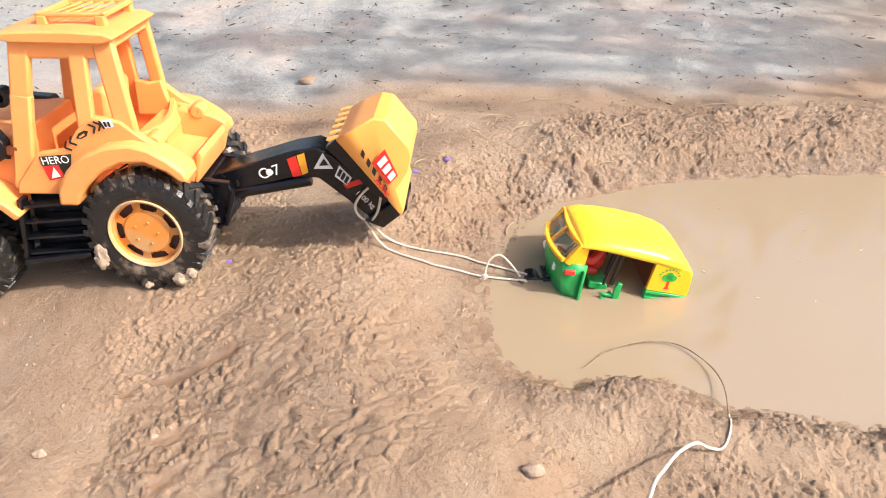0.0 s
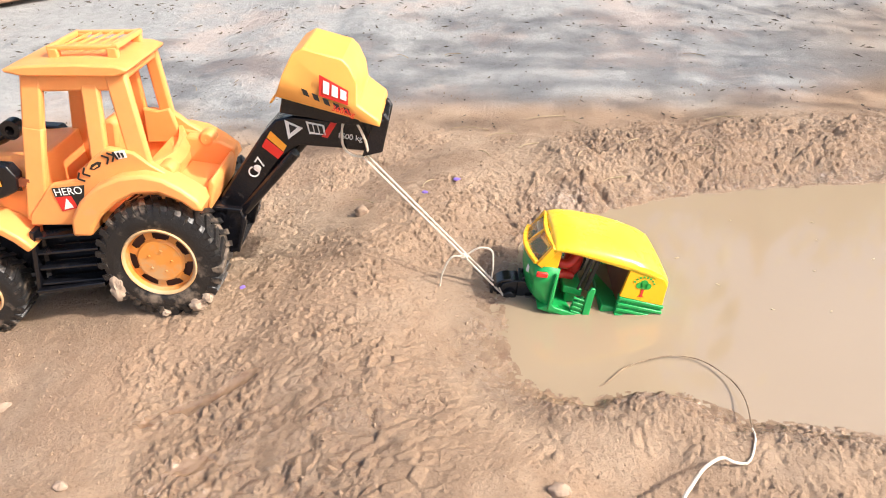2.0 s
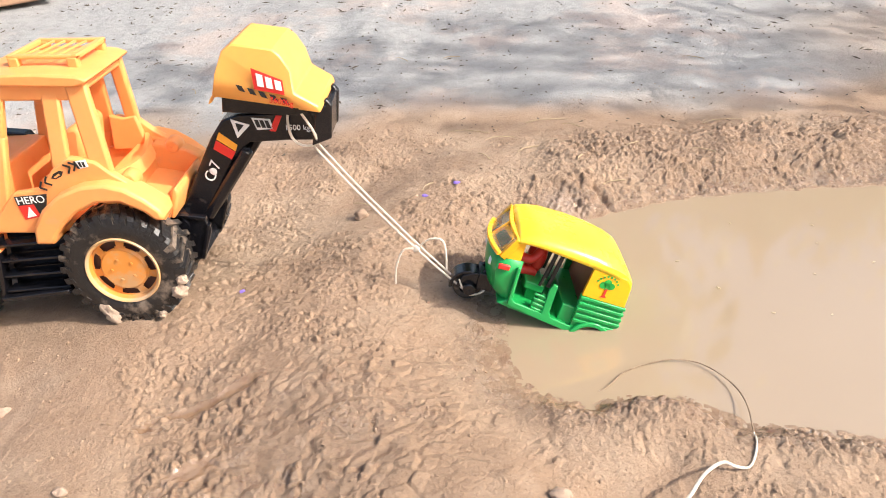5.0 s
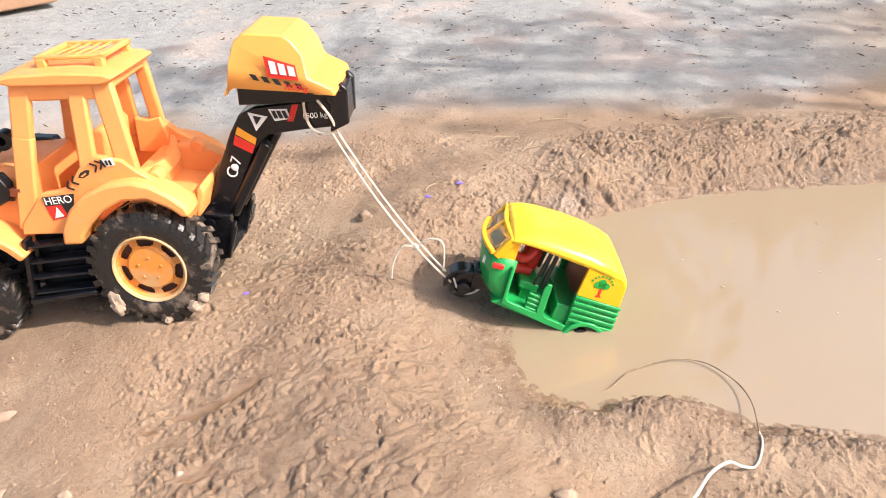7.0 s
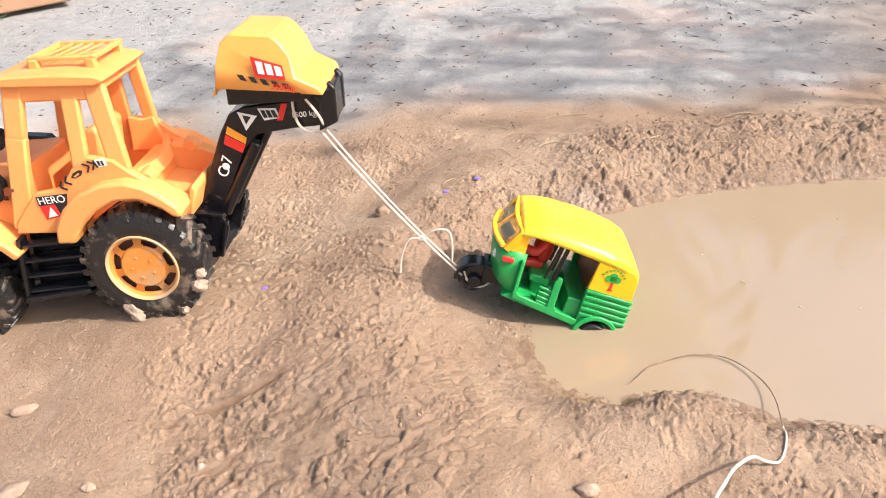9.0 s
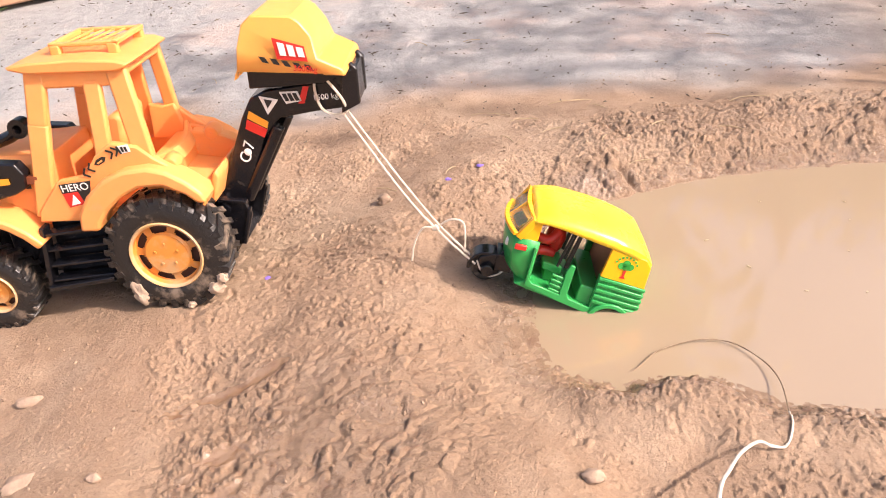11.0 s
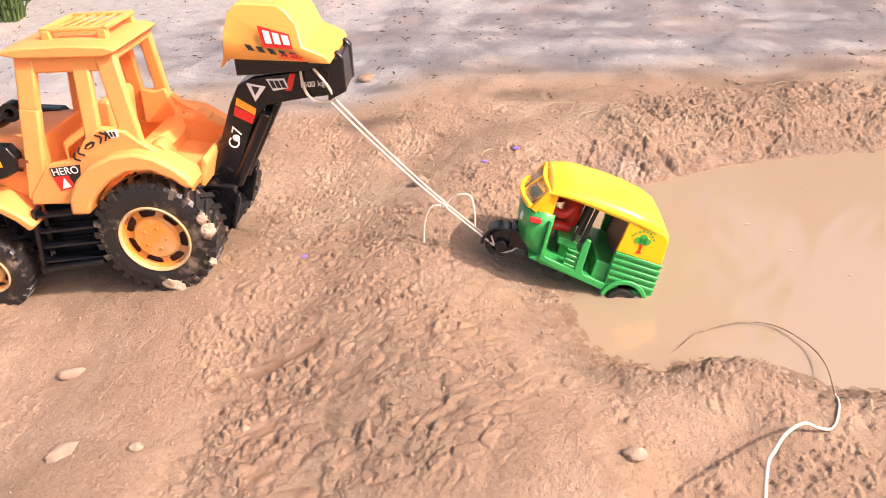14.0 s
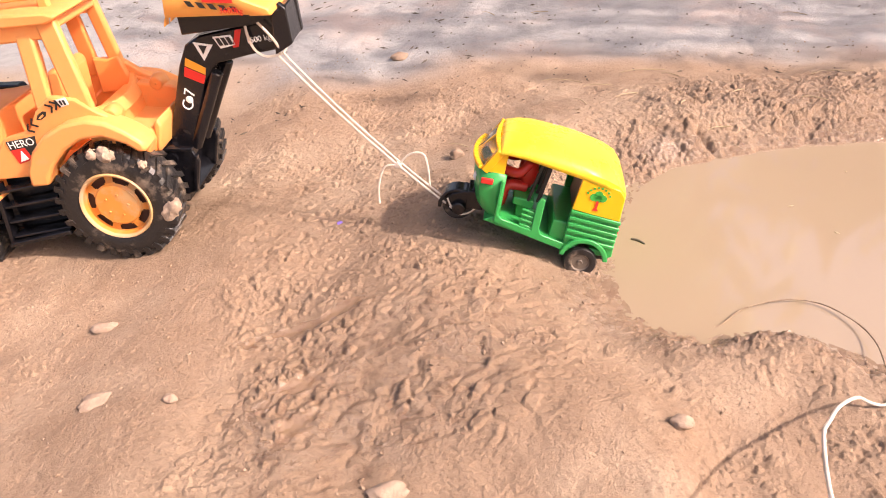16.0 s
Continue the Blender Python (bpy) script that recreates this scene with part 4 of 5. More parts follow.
    decal("side_badge_bars", [[(-17.6, 114.1), (-16.3, 114.3), (-14.2, 109.4), (-15.3, 109)]] + [[(-14.6 + k * 2.3, 113.5), (-13.2 + k * 2.3, 113.7), (-12.6 + k * 2.3, 110.6), (-13.8 + k * 2.3, 110.4)] for k in range(2)], INK, -47.7)
    # wheels
    rear_dirt = [(208, 37, (5.5, 3.5, 9)), (297, 37.5, (6, 3.5, 4.5)), (311, 38, (3.5, 3, 4)), (262, 39.5, (3, 2.5, 2.5))]
    wheels = [wheel("rear_wheel", t, 0, -57, 41, 41.5, 27, 23.5, 28, True, rear_dirt),
              wheel("rear_wheel", t, 0, 57, 41, 41.5, 27, 23.5, 28, False, []),
              wheel("front_wheel", t, -127, -55, 15, 29.5, 22, 14.5, 24, True, [(70, 24, (7, 2.5, 4))]),
              wheel("front_wheel", t, -127, 55, 15, 29.5, 22, 14.5, 24, False, [])]
    return t, b, wheels


TRACTOR, BOOM, WHEELS = build_tractor()

# ---- the toy rickshaw ----
def loft(bm, sections):
    rings = [[bm.verts.new(Vector(p) * MM) for p in s] for s in sections]
    for a, b in zip(rings, rings[1:]):
        for i in range(len(a) - 1):
            bm.faces.new((a[i], a[i + 1], b[i + 1], b[i]))
    return rings


def hoop(x, low, shoulder, top, w_low, w_top):
    """Half a hoop over the cabin at x: from the near lower edge over the top to the far one."""
    pts = [(x, -w_low, low), (x, -w_low, (low + shoulder) / 2), (x, -w_low + 0.4, shoulder)]
    for k in range(1, 8):
        a = math.pi * k / 8
        pts.append((x, -math.cos(a) * (w_low - 0.8) * (1 - 0.12 * math.sin(a)), shoulder + (top - shoulder) * math.sin(a) ** 0.75))
    return pts + [(x, w_low - 0.4, shoulder), (x, w_low, (low + shoulder) / 2), (x, w_low, low)]


def small_wheel(name, parent, x, y, z, r, w, turned=False, cap=GREY_HUB):
    bm = bmesh.new()
    lathe(bm, [(r * 0.55, 0.6), (r * 0.7, 0), (r * 0.92, 0.3), (r, 1.6), (r, w - 1.6), (r * 0.92, w - 0.3), (r * 0.7, w), (r * 0.55, w - 0.6)], 32)
    ob = part(name, bm, RUBBER, parent, "small black wheel with mud on it")
    ob.matrix_basis = pose(x * MM, y * MM, z * MM, 0, 0, 180 if turned else 0)
    bm = bmesh.new()
    lathe(bm, [(0.3, 0.3), (r * 0.14, 0.2), (r * 0.18, 1.0), (r * 0.48, 1.1), (r * 0.56, 0.3), (r * 0.58, w * 0.5), (0.3, w * 0.5)], 28)
    part("hub_cap", bm, cap, ob, "hub cap")
    return ob


def build_rickshaw():
    t = new("toy_auto_rickshaw")
    t.empty_display_size = 0.02
    tagged(t, "green and yellow plastic toy auto rickshaw with open sides", "toy rickshaw")
    # roof
    bm = bmesh.new()
    secs = [hoop(-31, 61, 62.5, 64, 28, 22), hoop(-28.5, 62, 64, 66.2, 29, 22), hoop(-22, 62.5, 65.2, 68.4, 30, 23), hoop(-14, 62, 65.5, 69.5, 30.5, 23), hoop(5, 59, 63.5, 69, 31, 23),
            hoop(20, 56.5, 61.5, 66.5, 31, 23), hoop(34, 53.5, 58.5, 62.5, 31, 23), hoop(42, 50.5, 55.5, 58.5, 30.5, 22), hoop(46.5, 47, 51, 53, 29.5, 20)]
    rings = loft(bm, secs)
    bm.faces.new(rings[-1])
    ob = part("roof", bm, YELLOW, t, "glossy yellow hood", smooth=50)
    sol = ob.modifiers.new("wall", "SOLIDIFY")
    sol.thickness = 1.4 * MM
    sol.offset = -1
    # front: lower green nose and amber windscreen frame
    bm = bmesh.new()
    def nose(x, z, w, n=10, bow=5.0):
        return [(x - bow * (1 - (2 * k / n - 1) ** 2), -w + 2 * w * k / n, z) for k in range(n + 1)]
    secs = []
    for x, z, w in ((-24, 15.5, 20), (-31, 20, 22), (-35.5, 24, 23.5), (-38.5, 36, 25.5), (-39.5, 49.5, 26)):
        secs.append([(-24, -29, z)] + nose(x, z, w) + [(-24, 29, z)])
    loft(bm, secs)
    ob = part("front_shell", bm, GREEN, t, "green nose", smooth=50)
    sol = ob.modifiers.new("wall", "SOLIDIFY")
    sol.thickness = 1.5 * MM
    sol.offset = -1
    bm = bmesh.new()
    for s in (-1, 1):
        beam(bm, (-37.5, 25.5 * s, 49), (-29.5, 26.2 * s, 63), 4.5, 4, side=(0, 1, 0))
        prism(bm, [(-38, 50.2), (-25.5, 46.5), (-25, 63), (-30, 63)], 26.2 * s - 1.1, 26.2 * s + 1.1)
    beam(bm, (-44, 0, 49.5), (-32.8, 0, 63), 2.5, 2.5)
    for k in range(10):
        p, q = nose(-39, 51, 26)[k], nose(-39, 51, 26)[k + 1]
        beam(bm, p, q, 4.5, 2.4, side=(0, 0, 1))
        p, q = nose(-29.8, 62.6, 25.5, bow=3.0)[k], nose(-29.8, 62.6, 25.5, bow=3.0)[k + 1]
        beam(bm, p, q, 3, 2.4, side=(0, 0, 1))
    part("windscreen_frame", bm, AMBER, t, "amber windscreen frame with two panes", bevel=0.5)
    for s in (-1, 1):
        bm = bmesh.new()
        secs = []
        for x, z, bow in ((-39, 52, 5.0), (-31, 62.3, 3.2)):
            row = [(x - bow * (1 - (k / 6) ** 2), s * 25 * k / 6, z) for k in range(7)]
            secs.append(row)
        loft(bm, secs)
        ob = part("windscreen_pane", bm, GLASS, t, "clear plastic pane", smooth=50)
        ob.modifiers.new("wall", "SOLIDIFY").thickness = 0.5 * MM
        ob.visible_shadow = False
    # floor pan
    bm = bmesh.new()
    prism(bm, [(-33, 18), (-24, 16), (-2, 11.5), (20, 7), (47, 8), (48, 12), (20, 12), (-2, 16.5), (-26, 22)], -29, 29)
    part("floor_pan", bm, GREEN, t, bevel=0.8)
    for s in (-1, 1):
        y0, y1 = (-30.5, -28.2) if s < 0 else (28.2, 30.5)
        # rim along the front doorway and the middle post
        bm = bmesh.new()
        prism(bm, [(-26.5, 46), (-24.6, 46), (-24.6, 24), (-22, 21.5), (-3, 17.5), (-3, 36), (-1.2, 39.5), (1.6, 39), (1.6, 19), (3.4, 15.8), (18, 12.8), (18, 8), (0, 12), (-26.5, 19)], y0, y1)
        part("door_rim", bm, GREEN, t, bevel=0.5)
        bm = bmesh.new()
        for k in range(4):
            beam(bm, (-11, 29 * s, 20 + k * 3.4), (-3, 29 * s, 18.4 + k * 3.4), 1.5, 1.5)
        prism(bm, [(-11, 17), (-3, 15.5), (-3, 30), (-5, 31), (-11, 24)], min(26 * s, 28.6 * s), max(26 * s, 28.6 * s))
        part("entry_panel", bm, GREEN, t, bevel=0.4)
        # rear quarter: louvred green side, arch, amber panel
        bm = bmesh.new()
        arch_line = arc(31.5, 4, 12.5, 168, 12, 10)
        prism(bm, [(17.5, 37), (17.5, 9)] + arch_line + [(48.5, 9), (47.5, 33.5), (30, 35)], min(27 * s, 30 * s), max(27 * s, 30 * s))
        part("rear_side", bm, GREEN, t, bevel=0.6)
        for k in range(5):
            bm = bmesh.new()
            x0 = 17.5
            beam(bm, (x0, 30.4 * s, 35.2 - k * 4.2), (48, 30.4 * s, 32.6 - k * 4.2), 2.2, 2.2)
            part("louvre", bm, GREEN, t, bevel=0.5)
        bm = bmesh.new()
        prism(bm, arc(31.5, 4, 15.2, 172, 8, 12) + arc(31.5, 4, 12.2, 8, 172, 12), min(27 * s, 32.5 * s), max(27 * s, 32.5 * s))
        part("wheel_arch", bm, GREEN, t, bevel=0.6)
        bm = bmesh.new()
        prism(bm, [(17.8, 36.5), (47, 33.8), (46.5, 49), (43, 53.5), (34, 55.5), (20, 58.5)], min(28 * s, 30.8 * s), max(28 * s, 30.8 * s))
        part("rear_panel", bm, AMBER, t, "amber rear quarter panel", bevel=0.5)
        e = -31.2 if s < 0 else 30.8
        bm = bmesh.new()
        for cx, cz, r in ((31, 48.6, 2.6), (28.4, 46.8, 2.3), (33.8, 46.8, 2.3), (31.2, 46.4, 2.4)):
            flat(bm, arc(cx, cz, r, 0, 340, 14), e)
        part("tree_print", bm, DECAL_GREEN, t, "green tree emblem")
        bm = bmesh.new()
        flat(bm, [(30.3, 45), (32, 45), (31.8, 40), (33, 38.4), (29, 38.4), (30.5, 40)], e)
        part("trunk_print", bm, DECAL_RED, t)
        bm = bmesh.new()
        for k in range(8):
            a = radians(155 - k * 18.5)
            cx, cz = 31 + 7.2 * math.cos(a), 46 + 7.2 * math.sin(a)
            flat(bm, [(cx - .6, cz - .6), (cx + .6, cz - .6), (cx + .6, cz + .6), (cx - .6, cz + .6)], e)
        part("emblem_bars", bm, DECAL_GREEN, t)
        # indicator
        bm = bmesh.new()
        block(bm, -38.5, -31, min(27.2 * s, 29.5 * s), max(27.2 * s, 29.5 * s), 42, 45.5)
        ob = part("indicator", bm, RED, t, "red indicator lamp", bevel=0.6)
        bm = bmesh.new()
        tube(bm, [(-8, 22 * s, 33), (-3, 24 * s, 66)], 1.0, 8)
        part("cabin_post", bm, INK, t, "thin black post")
    # rear wall, partition, seats
    bm = bmesh.new()
    prism(bm, [(46, 10), (48.5, 10), (47.5, 34), (46.8, 50), (44.5, 50)], -29, 29)
    part("rear_wall", bm, GREEN, t, bevel=0.6)
    bm = bmesh.new()
    prism(bm, [(20, 14), (23, 14), (27, 56), (24.5, 57)], -27.5, 27.5)
    part("back_rest", bm, BROWN, t, "brown rear backrest", bevel=1)
    bm = bmesh.new()
    prism(bm, [(8, 12), (23, 12), (23, 25), (9, 26)], -27, 27)
    part("rear_seat", bm, GREEN, t, bevel=1)
    bm = bmesh.new()
    prism(bm, [(-17, 28), (-4, 26), (-4, 32), (-17, 33)], -20, 20)
    block(bm, -14, -6, -16, 16, 16, 29)
    part("driver_seat", bm, GREEN, t, bevel=1)
    bm = bmesh.new()
    beam(bm, (-2, -22, 33), (-2, 22, 33), 2, 2)
    grid = part("partition", bm, INK, t, "black partition of thin bars")
    for y in (-20, -7, 7, 20):
        part("bar", beam(bmesh.new(), (-2, y, 32), (1.5, y, 58), 2.4, 1.6), INK, grid)
    for x, z in ((1, 50), (1.8, 58)):
        part("bar", beam(bmesh.new(), (x, -22, z), (x, 22, z), 2.2, 2), INK, grid)
    bm = bmesh.new()
    tube(bm, [(-36, 0, 34), (-29, 0, 47)], 1.2, 8)
    tube(bm, [(-28, -14, 47), (-29, 0, 48), (-28, 14, 47)], 1.2, 8)
    part("handlebar", bm, INK, t, "black handlebar")
    # front wheel group
    bm = bmesh.new()
    prism(bm, arc(-50, 12, 12.6, 190, 5, 10) + arc(-50, 12, 10.4, 5, 190, 10), -6.5, 6.5)
    prism(bm, [(-58, 12), (-50, 9), (-42, 13), (-40, 24), (-47, 24.5), (-55, 21)], -7.2, -5.2)
    prism(bm, [(-58, 12), (-50, 9), (-42, 13), (-40, 24), (-47, 24.5), (-55, 21)], 5.2, 7.2)
    beam(bm, (-51, -6, 13), (-40, -6, 27), 3.2, 1.8)
    beam(bm, (-51, 6, 13), (-40, 6, 27), 3.2, 1.8)
    block(bm, -45, -34, -9, 9, 14, 26)
    lathe(bm, [(0.2, -2.5), (4, -2.5), (4.8, 0), (4, 2.5), (0.2, 2.5)], 16, (-49, -8.5, 13))
    part("front_fork", bm, GLOSS_BLACK, t, "black front fork and mudguard", bevel=0.5)
    bm = bmesh.new()
    tube(bm, smooth_line([(-57, -8, 18), (-53, -9, 12), (-48, -9.5, 9), (-42, -9, 11), (-38, -8, 15)], 4), 0.6, 6)
    part("string_tie", bm, STRING, t, "white string tied round the fork")
    wheels = [small_wheel("front_wheel", t, -50, -4.5, 12, 10, 9, cap=BLACK), small_wheel("rear_wheel", t, 30.5, -32.5, 2.5, 10.2, 8), small_wheel("rear_wheel", t, 30.5, 32.5, 2.5, 10.2, 8, True)]
    bm = bmesh.new()
    tube(bm, [(30.5, -26, 2.5), (30.5, 26, 2.5)], 2, 10)
    block(bm, 18, 46, -24, 24, 3, 9)
    part("rear_axle", bm, INK, t, "black axle")
    # rear lamp and front badges
    for s in (-1, 1):
        bm = bmesh.new()
        block(bm, 48.2, 49.4, 22 * s - 3, 22 * s + 3, 22, 28)
        part("tail_lamp", bm, RED, t, "red tail lamp", bevel=0.5)
        bm = bmesh.new()
        lathe(bm, [(0.2, -1), (3.2, -1), (3.6, 1), (0.2, 1)], 18)
        ob = part("headlamp", bm, WHITE, t, "small white headlamp ring")
        ob.matrix_basis = pose(-41.2 * MM, 14 * s * MM, 40 * MM, 0, 0, -90 + 25 * s)
    return t, wheels


def build_doll():
    """The seated figure: one plain red shape."""
    bm = bmesh.new()
    lump(bm, (-10, 0, 44), (6.5, 10, 13), 1, 2, 0.05)
    lump(bm, (-12, 0, 59), (4.2, 4.2, 5.0), 2, 2, 0.03)
    for s in (-1, 1):
        tube(bm, smooth_line([(-11, 11 * s, 52), (-17, 14 * s, 46), (-28, 11 * s, 47)], 4), [3.2] * 8 + [2.4], 8)
        tube(bm, smooth_line([(-10, 6 * s, 34), (-22, 9 * s, 35), (-24, 9 * s, 24), (-27, 9 * s, 19)], 4), 3.6, 8)
    ob = finish("doll", bm, RED, smooth=60)
    return tagged(ob, "plain red plastic doll seated in the rickshaw", "doll")


RICKSHAW, SMALL_WHEELS = build_rickshaw()
DOLL = build_doll()

# ---- loose things on the ground ----
def rest(name, size, x, y, seed, material, label, category, turn=0.0, sink=0.3, group=""):
    bm = bmesh.new()
    lump(bm, (0, 0, 0), size, seed, 3, 0.35)
    ob = finish(name, bm, material, smooth=50)
    ob.matrix_basis = pose(x, y, ground_z(x, y) + size[2] * MM * (1 - 2 * sink) * 0.9, 0, 0, turn)
    return tagged(ob, label, category, group)


rest("stone", (5.5, 4, 4), 0.0445, -0.2105, 1, STONE, "small brown stone on the mud", "stone", sink=0.2)
rest("mud_clod", (6, 5, 5), -0.073, 0.066, 3, CLOD, "dark clod of mud", "clod", sink=0.3)
rest("stone", (7.5, 4.5, 3.5), -0.282, -0.119, 5, STONE, "flat pale stone pressed in the mud", "stone", turn=15, sink=0.38)
rest("stone", (9, 6, 3), -0.256, -0.185, 6, STONE, "pale flat stone half buried in the mud", "stone", turn=40, sink=0.45)
rest("stone", (4, 3, 2.5), -0.211, -0.19, 8, STONE, "small pale stone in the mud", "stone", sink=0.35)
rest("stone", (9, 6, 4), -0.09, -0.245, 9, STONE, "pale stone half buried in the mud", "stone", turn=10, sink=0.4)
for x, y in ((-0.022, 0.085), (-0.151, -0.018), (0.004, 0.10)):
    rest("paper_scrap", (3.0, 2.2, 0.6), x, y, 3, PURPLE, "tiny purple scrap of paper on the mud", "paper scrap", turn=x * 900, sink=0.2)
rest("mud_clod", (9, 7, 5), -0.147, 0.323, 7, CLOD, "dark clod on the sandy ground", "clod", sink=0.3)


def crumbs():
    """Small clods strewn where the mud is broken."""
    rng = random.Random(5)
    verts, faces = [], []
    base = bmesh.new()
    bmesh.ops.create_icosphere(base, subdivisions=1, radius=1)
    bv = [v.co.copy() for v in base.verts]
    bf = [[v.index for v in f.verts] for f in base.faces]
    base.free()
    spots = []
    while len(spots) < 15000:
        x, y = rng.uniform(-0.42, 0.45), rng.uniform(-0.26, 0.34)
        spots.append((x, y))
    arr = np.array(spots)
    h, wet, sand = ground_parts(arr[:, 0], arr[:, 1])
    d = shore_distance(arr[:, 0], arr[:, 1])
    zone = fbm(arr[:, 0], arr[:, 1], 14, 91, 3)
    for (x, y), z, w, s, dd, zz in zip(spots, h, wet, sand, d, zone):
        if dd < 0.006 or w > 1.1 or rng.random() > 0.12 + 1.3 * max(0, zz) + 0.35 * w or (y > -0.06 and y < 0.06 and x < -0.12):
            continue
        r = rng.choice((0.4, 0.5, 0.5, 0.6, 0.7, 0.8, 1.0, 1.5)) * (0.85 if w > 0.4 else 0.75) * MM
        q = Euler((rng.random() * 6, rng.random() * 6, rng.random() * 6)).to_matrix()
        sc = Vector((rng.uniform(0.8, 1.7), rng.uniform(0.6, 1.1), rng.uniform(0.5, 0.9)))
        o = len(verts)
        for v in bv:
            k = 1 + 0.3 * (rng.random() - 0.5)
            p = q @ Vector((v.x * sc.x, v.y * sc.y, v.z * sc.z)) * r * k
            verts.append((x + p.x, y + p.y, z + p.z + r * 0.2))
        faces += [[o + i for i in f] for f in bf]
    me = bpy.data.meshes.new("mud_crumbs")
    me.from_pydata(verts, [], faces)
    me.materials.append(MUD)
    me.materials.append(CLOD)
    me.polygons.foreach_set("material_index", np.repeat(np.arange(len(faces) // len(bf)) % 2, len(bf)).astype(np.int32))
    ob = new("mud_crumbs", me)
    tagged(ob, "strewn crumbs of brown mud", "mud crumbs", kind="stuff")


crumbs()


def debris():
    """Dark bits of leaf and bark strewn over the sand."""
    rng = random.Random(12)
    verts, faces = [], []
    for k in range(1050):
        x, y = rng.uniform(-0.75, 0.8), rng.uniform(0.16, 0.85)
        a = rng.uniform(0, math.pi)
        l, w = rng.choice((0.8, 1.0, 1.3, 1.8, 2.6, 4.5)) * MM * (1 + y), rng.uniform(0.4, 1.1) * MM * (1 + y)
        verts_here = []
        for u, v, q in ((-1, 0, 0.3), (0, -1, 0.2), (1, 0, 0.5), (0, 1, 0.2), (0, 0, 1.2)):
            px_, py_ = x + math.cos(a) * u * l - math.sin(a) * v * w, y + math.sin(a) * u * l + math.cos(a) * v * w
            verts_here.append((px_, py_, q * w))
        o = len(verts)
        verts += verts_here
        faces += [(o, o + 1, o + 4), (o + 1, o + 2, o + 4), (o + 2, o + 3, o + 4), (o + 3, o, o + 4)]
    arr = np.array(verts)
    arr[:, 2] += ground_parts(arr[:, 0], arr[:, 1])[0]
    me = bpy.data.meshes.new("debris")
    me.from_pydata(arr.tolist(), [], faces)
    me.materials.append(LITTER)
    tagged(new("debris", me), "dark bits of leaf and bark on the sand", "debris", kind="stuff")


debris()


def twig(x, y, turn, length, r=0.9, bend=3.0, label="thin dry twig lying on the ground"):
    bm = bmesh.new()
    tube(bm, smooth_line([(-length / 2, 0, 0), (-length / 5, bend, 0.8), (length / 5, bend * 0.6, 0.4), (length / 2, -bend * 0.5, 0)], 4), [r * 0.8] * 6 + [r] * 6 + [r * 0.5], 6)
    ob = finish("twig", bm, STRAW, smooth=60)
    ob.matrix_basis = pose(x, y, ground_z(x, y) + 0.0012, 0, 0, turn)
    return tagged(ob, label, "twig", group="twigs on the mud")


for x, y, turn, length in ((-0.052, 0.458, -40, 20), (0.01, 0.47, 15, 22), (-0.3, 0.41, -60, 18), (-0.07, 0.085, -25, 24), (0.10, 0.245, 8, 46), (0.02, 0.235, -5, 38),
                           (0.26, 0.21, 12, 40), (0.05, 0.02, 70, 18), (0.135, 0.10, 20, 22), (-0.02, 0.10, 60, 16), (0.30, 0.43, -20, 26), (0.12, 0.22, -30, 20), (0.07, 0.16, 30, 22), (0.03, 0.15, -50, 16), (0.16, 0.15, 40, 18), (0.22, 0.14, -20, 20), (0.11, 0.125, 70, 14), (0.05, 0.20, 5, 26)):
    twig(x, y, turn, length, 0.45, bend=1.5 if length < 30 else 3.0)


def floating_bits():
    rng = random.Random(9)
    for k in range(9):
        x, y = rng.uniform(0.16, 0.36), rng.uniform(-0.08, 0.08)
        bm = bmesh.new()
        lump(bm, (0, 0, 0), (rng.uniform(0.8, 2.6), 0.7, 0.4), k, 1, 0.3)
        ob = finish("floating_chaff", bm, STRAW)
        ob.matrix_basis = pose(x, y, WATER_Z + 0.0003, 0, 0, rng.uniform(0, 180))
        tagged(ob, "bit of chaff floating on the muddy water", "chaff", group="chaff on the water")
    bm = bmesh.new()
    tube(bm, smooth_line([(-5, 0, 0), (-1, 0.8, 0.2), (5, -0.6, 0)], 4), [0.5] + [0.9] * 7 + [0.4], 6)
    ob = finish("floating_twig", bm, LITTER, smooth=60)
    ob.matrix_basis = pose(0.0505, -0.044, WATER_Z + 0.0003, 0, 0, -32)
    tagged(ob, "short dark twig floating near the water's edge", "twig")


floating_bits()


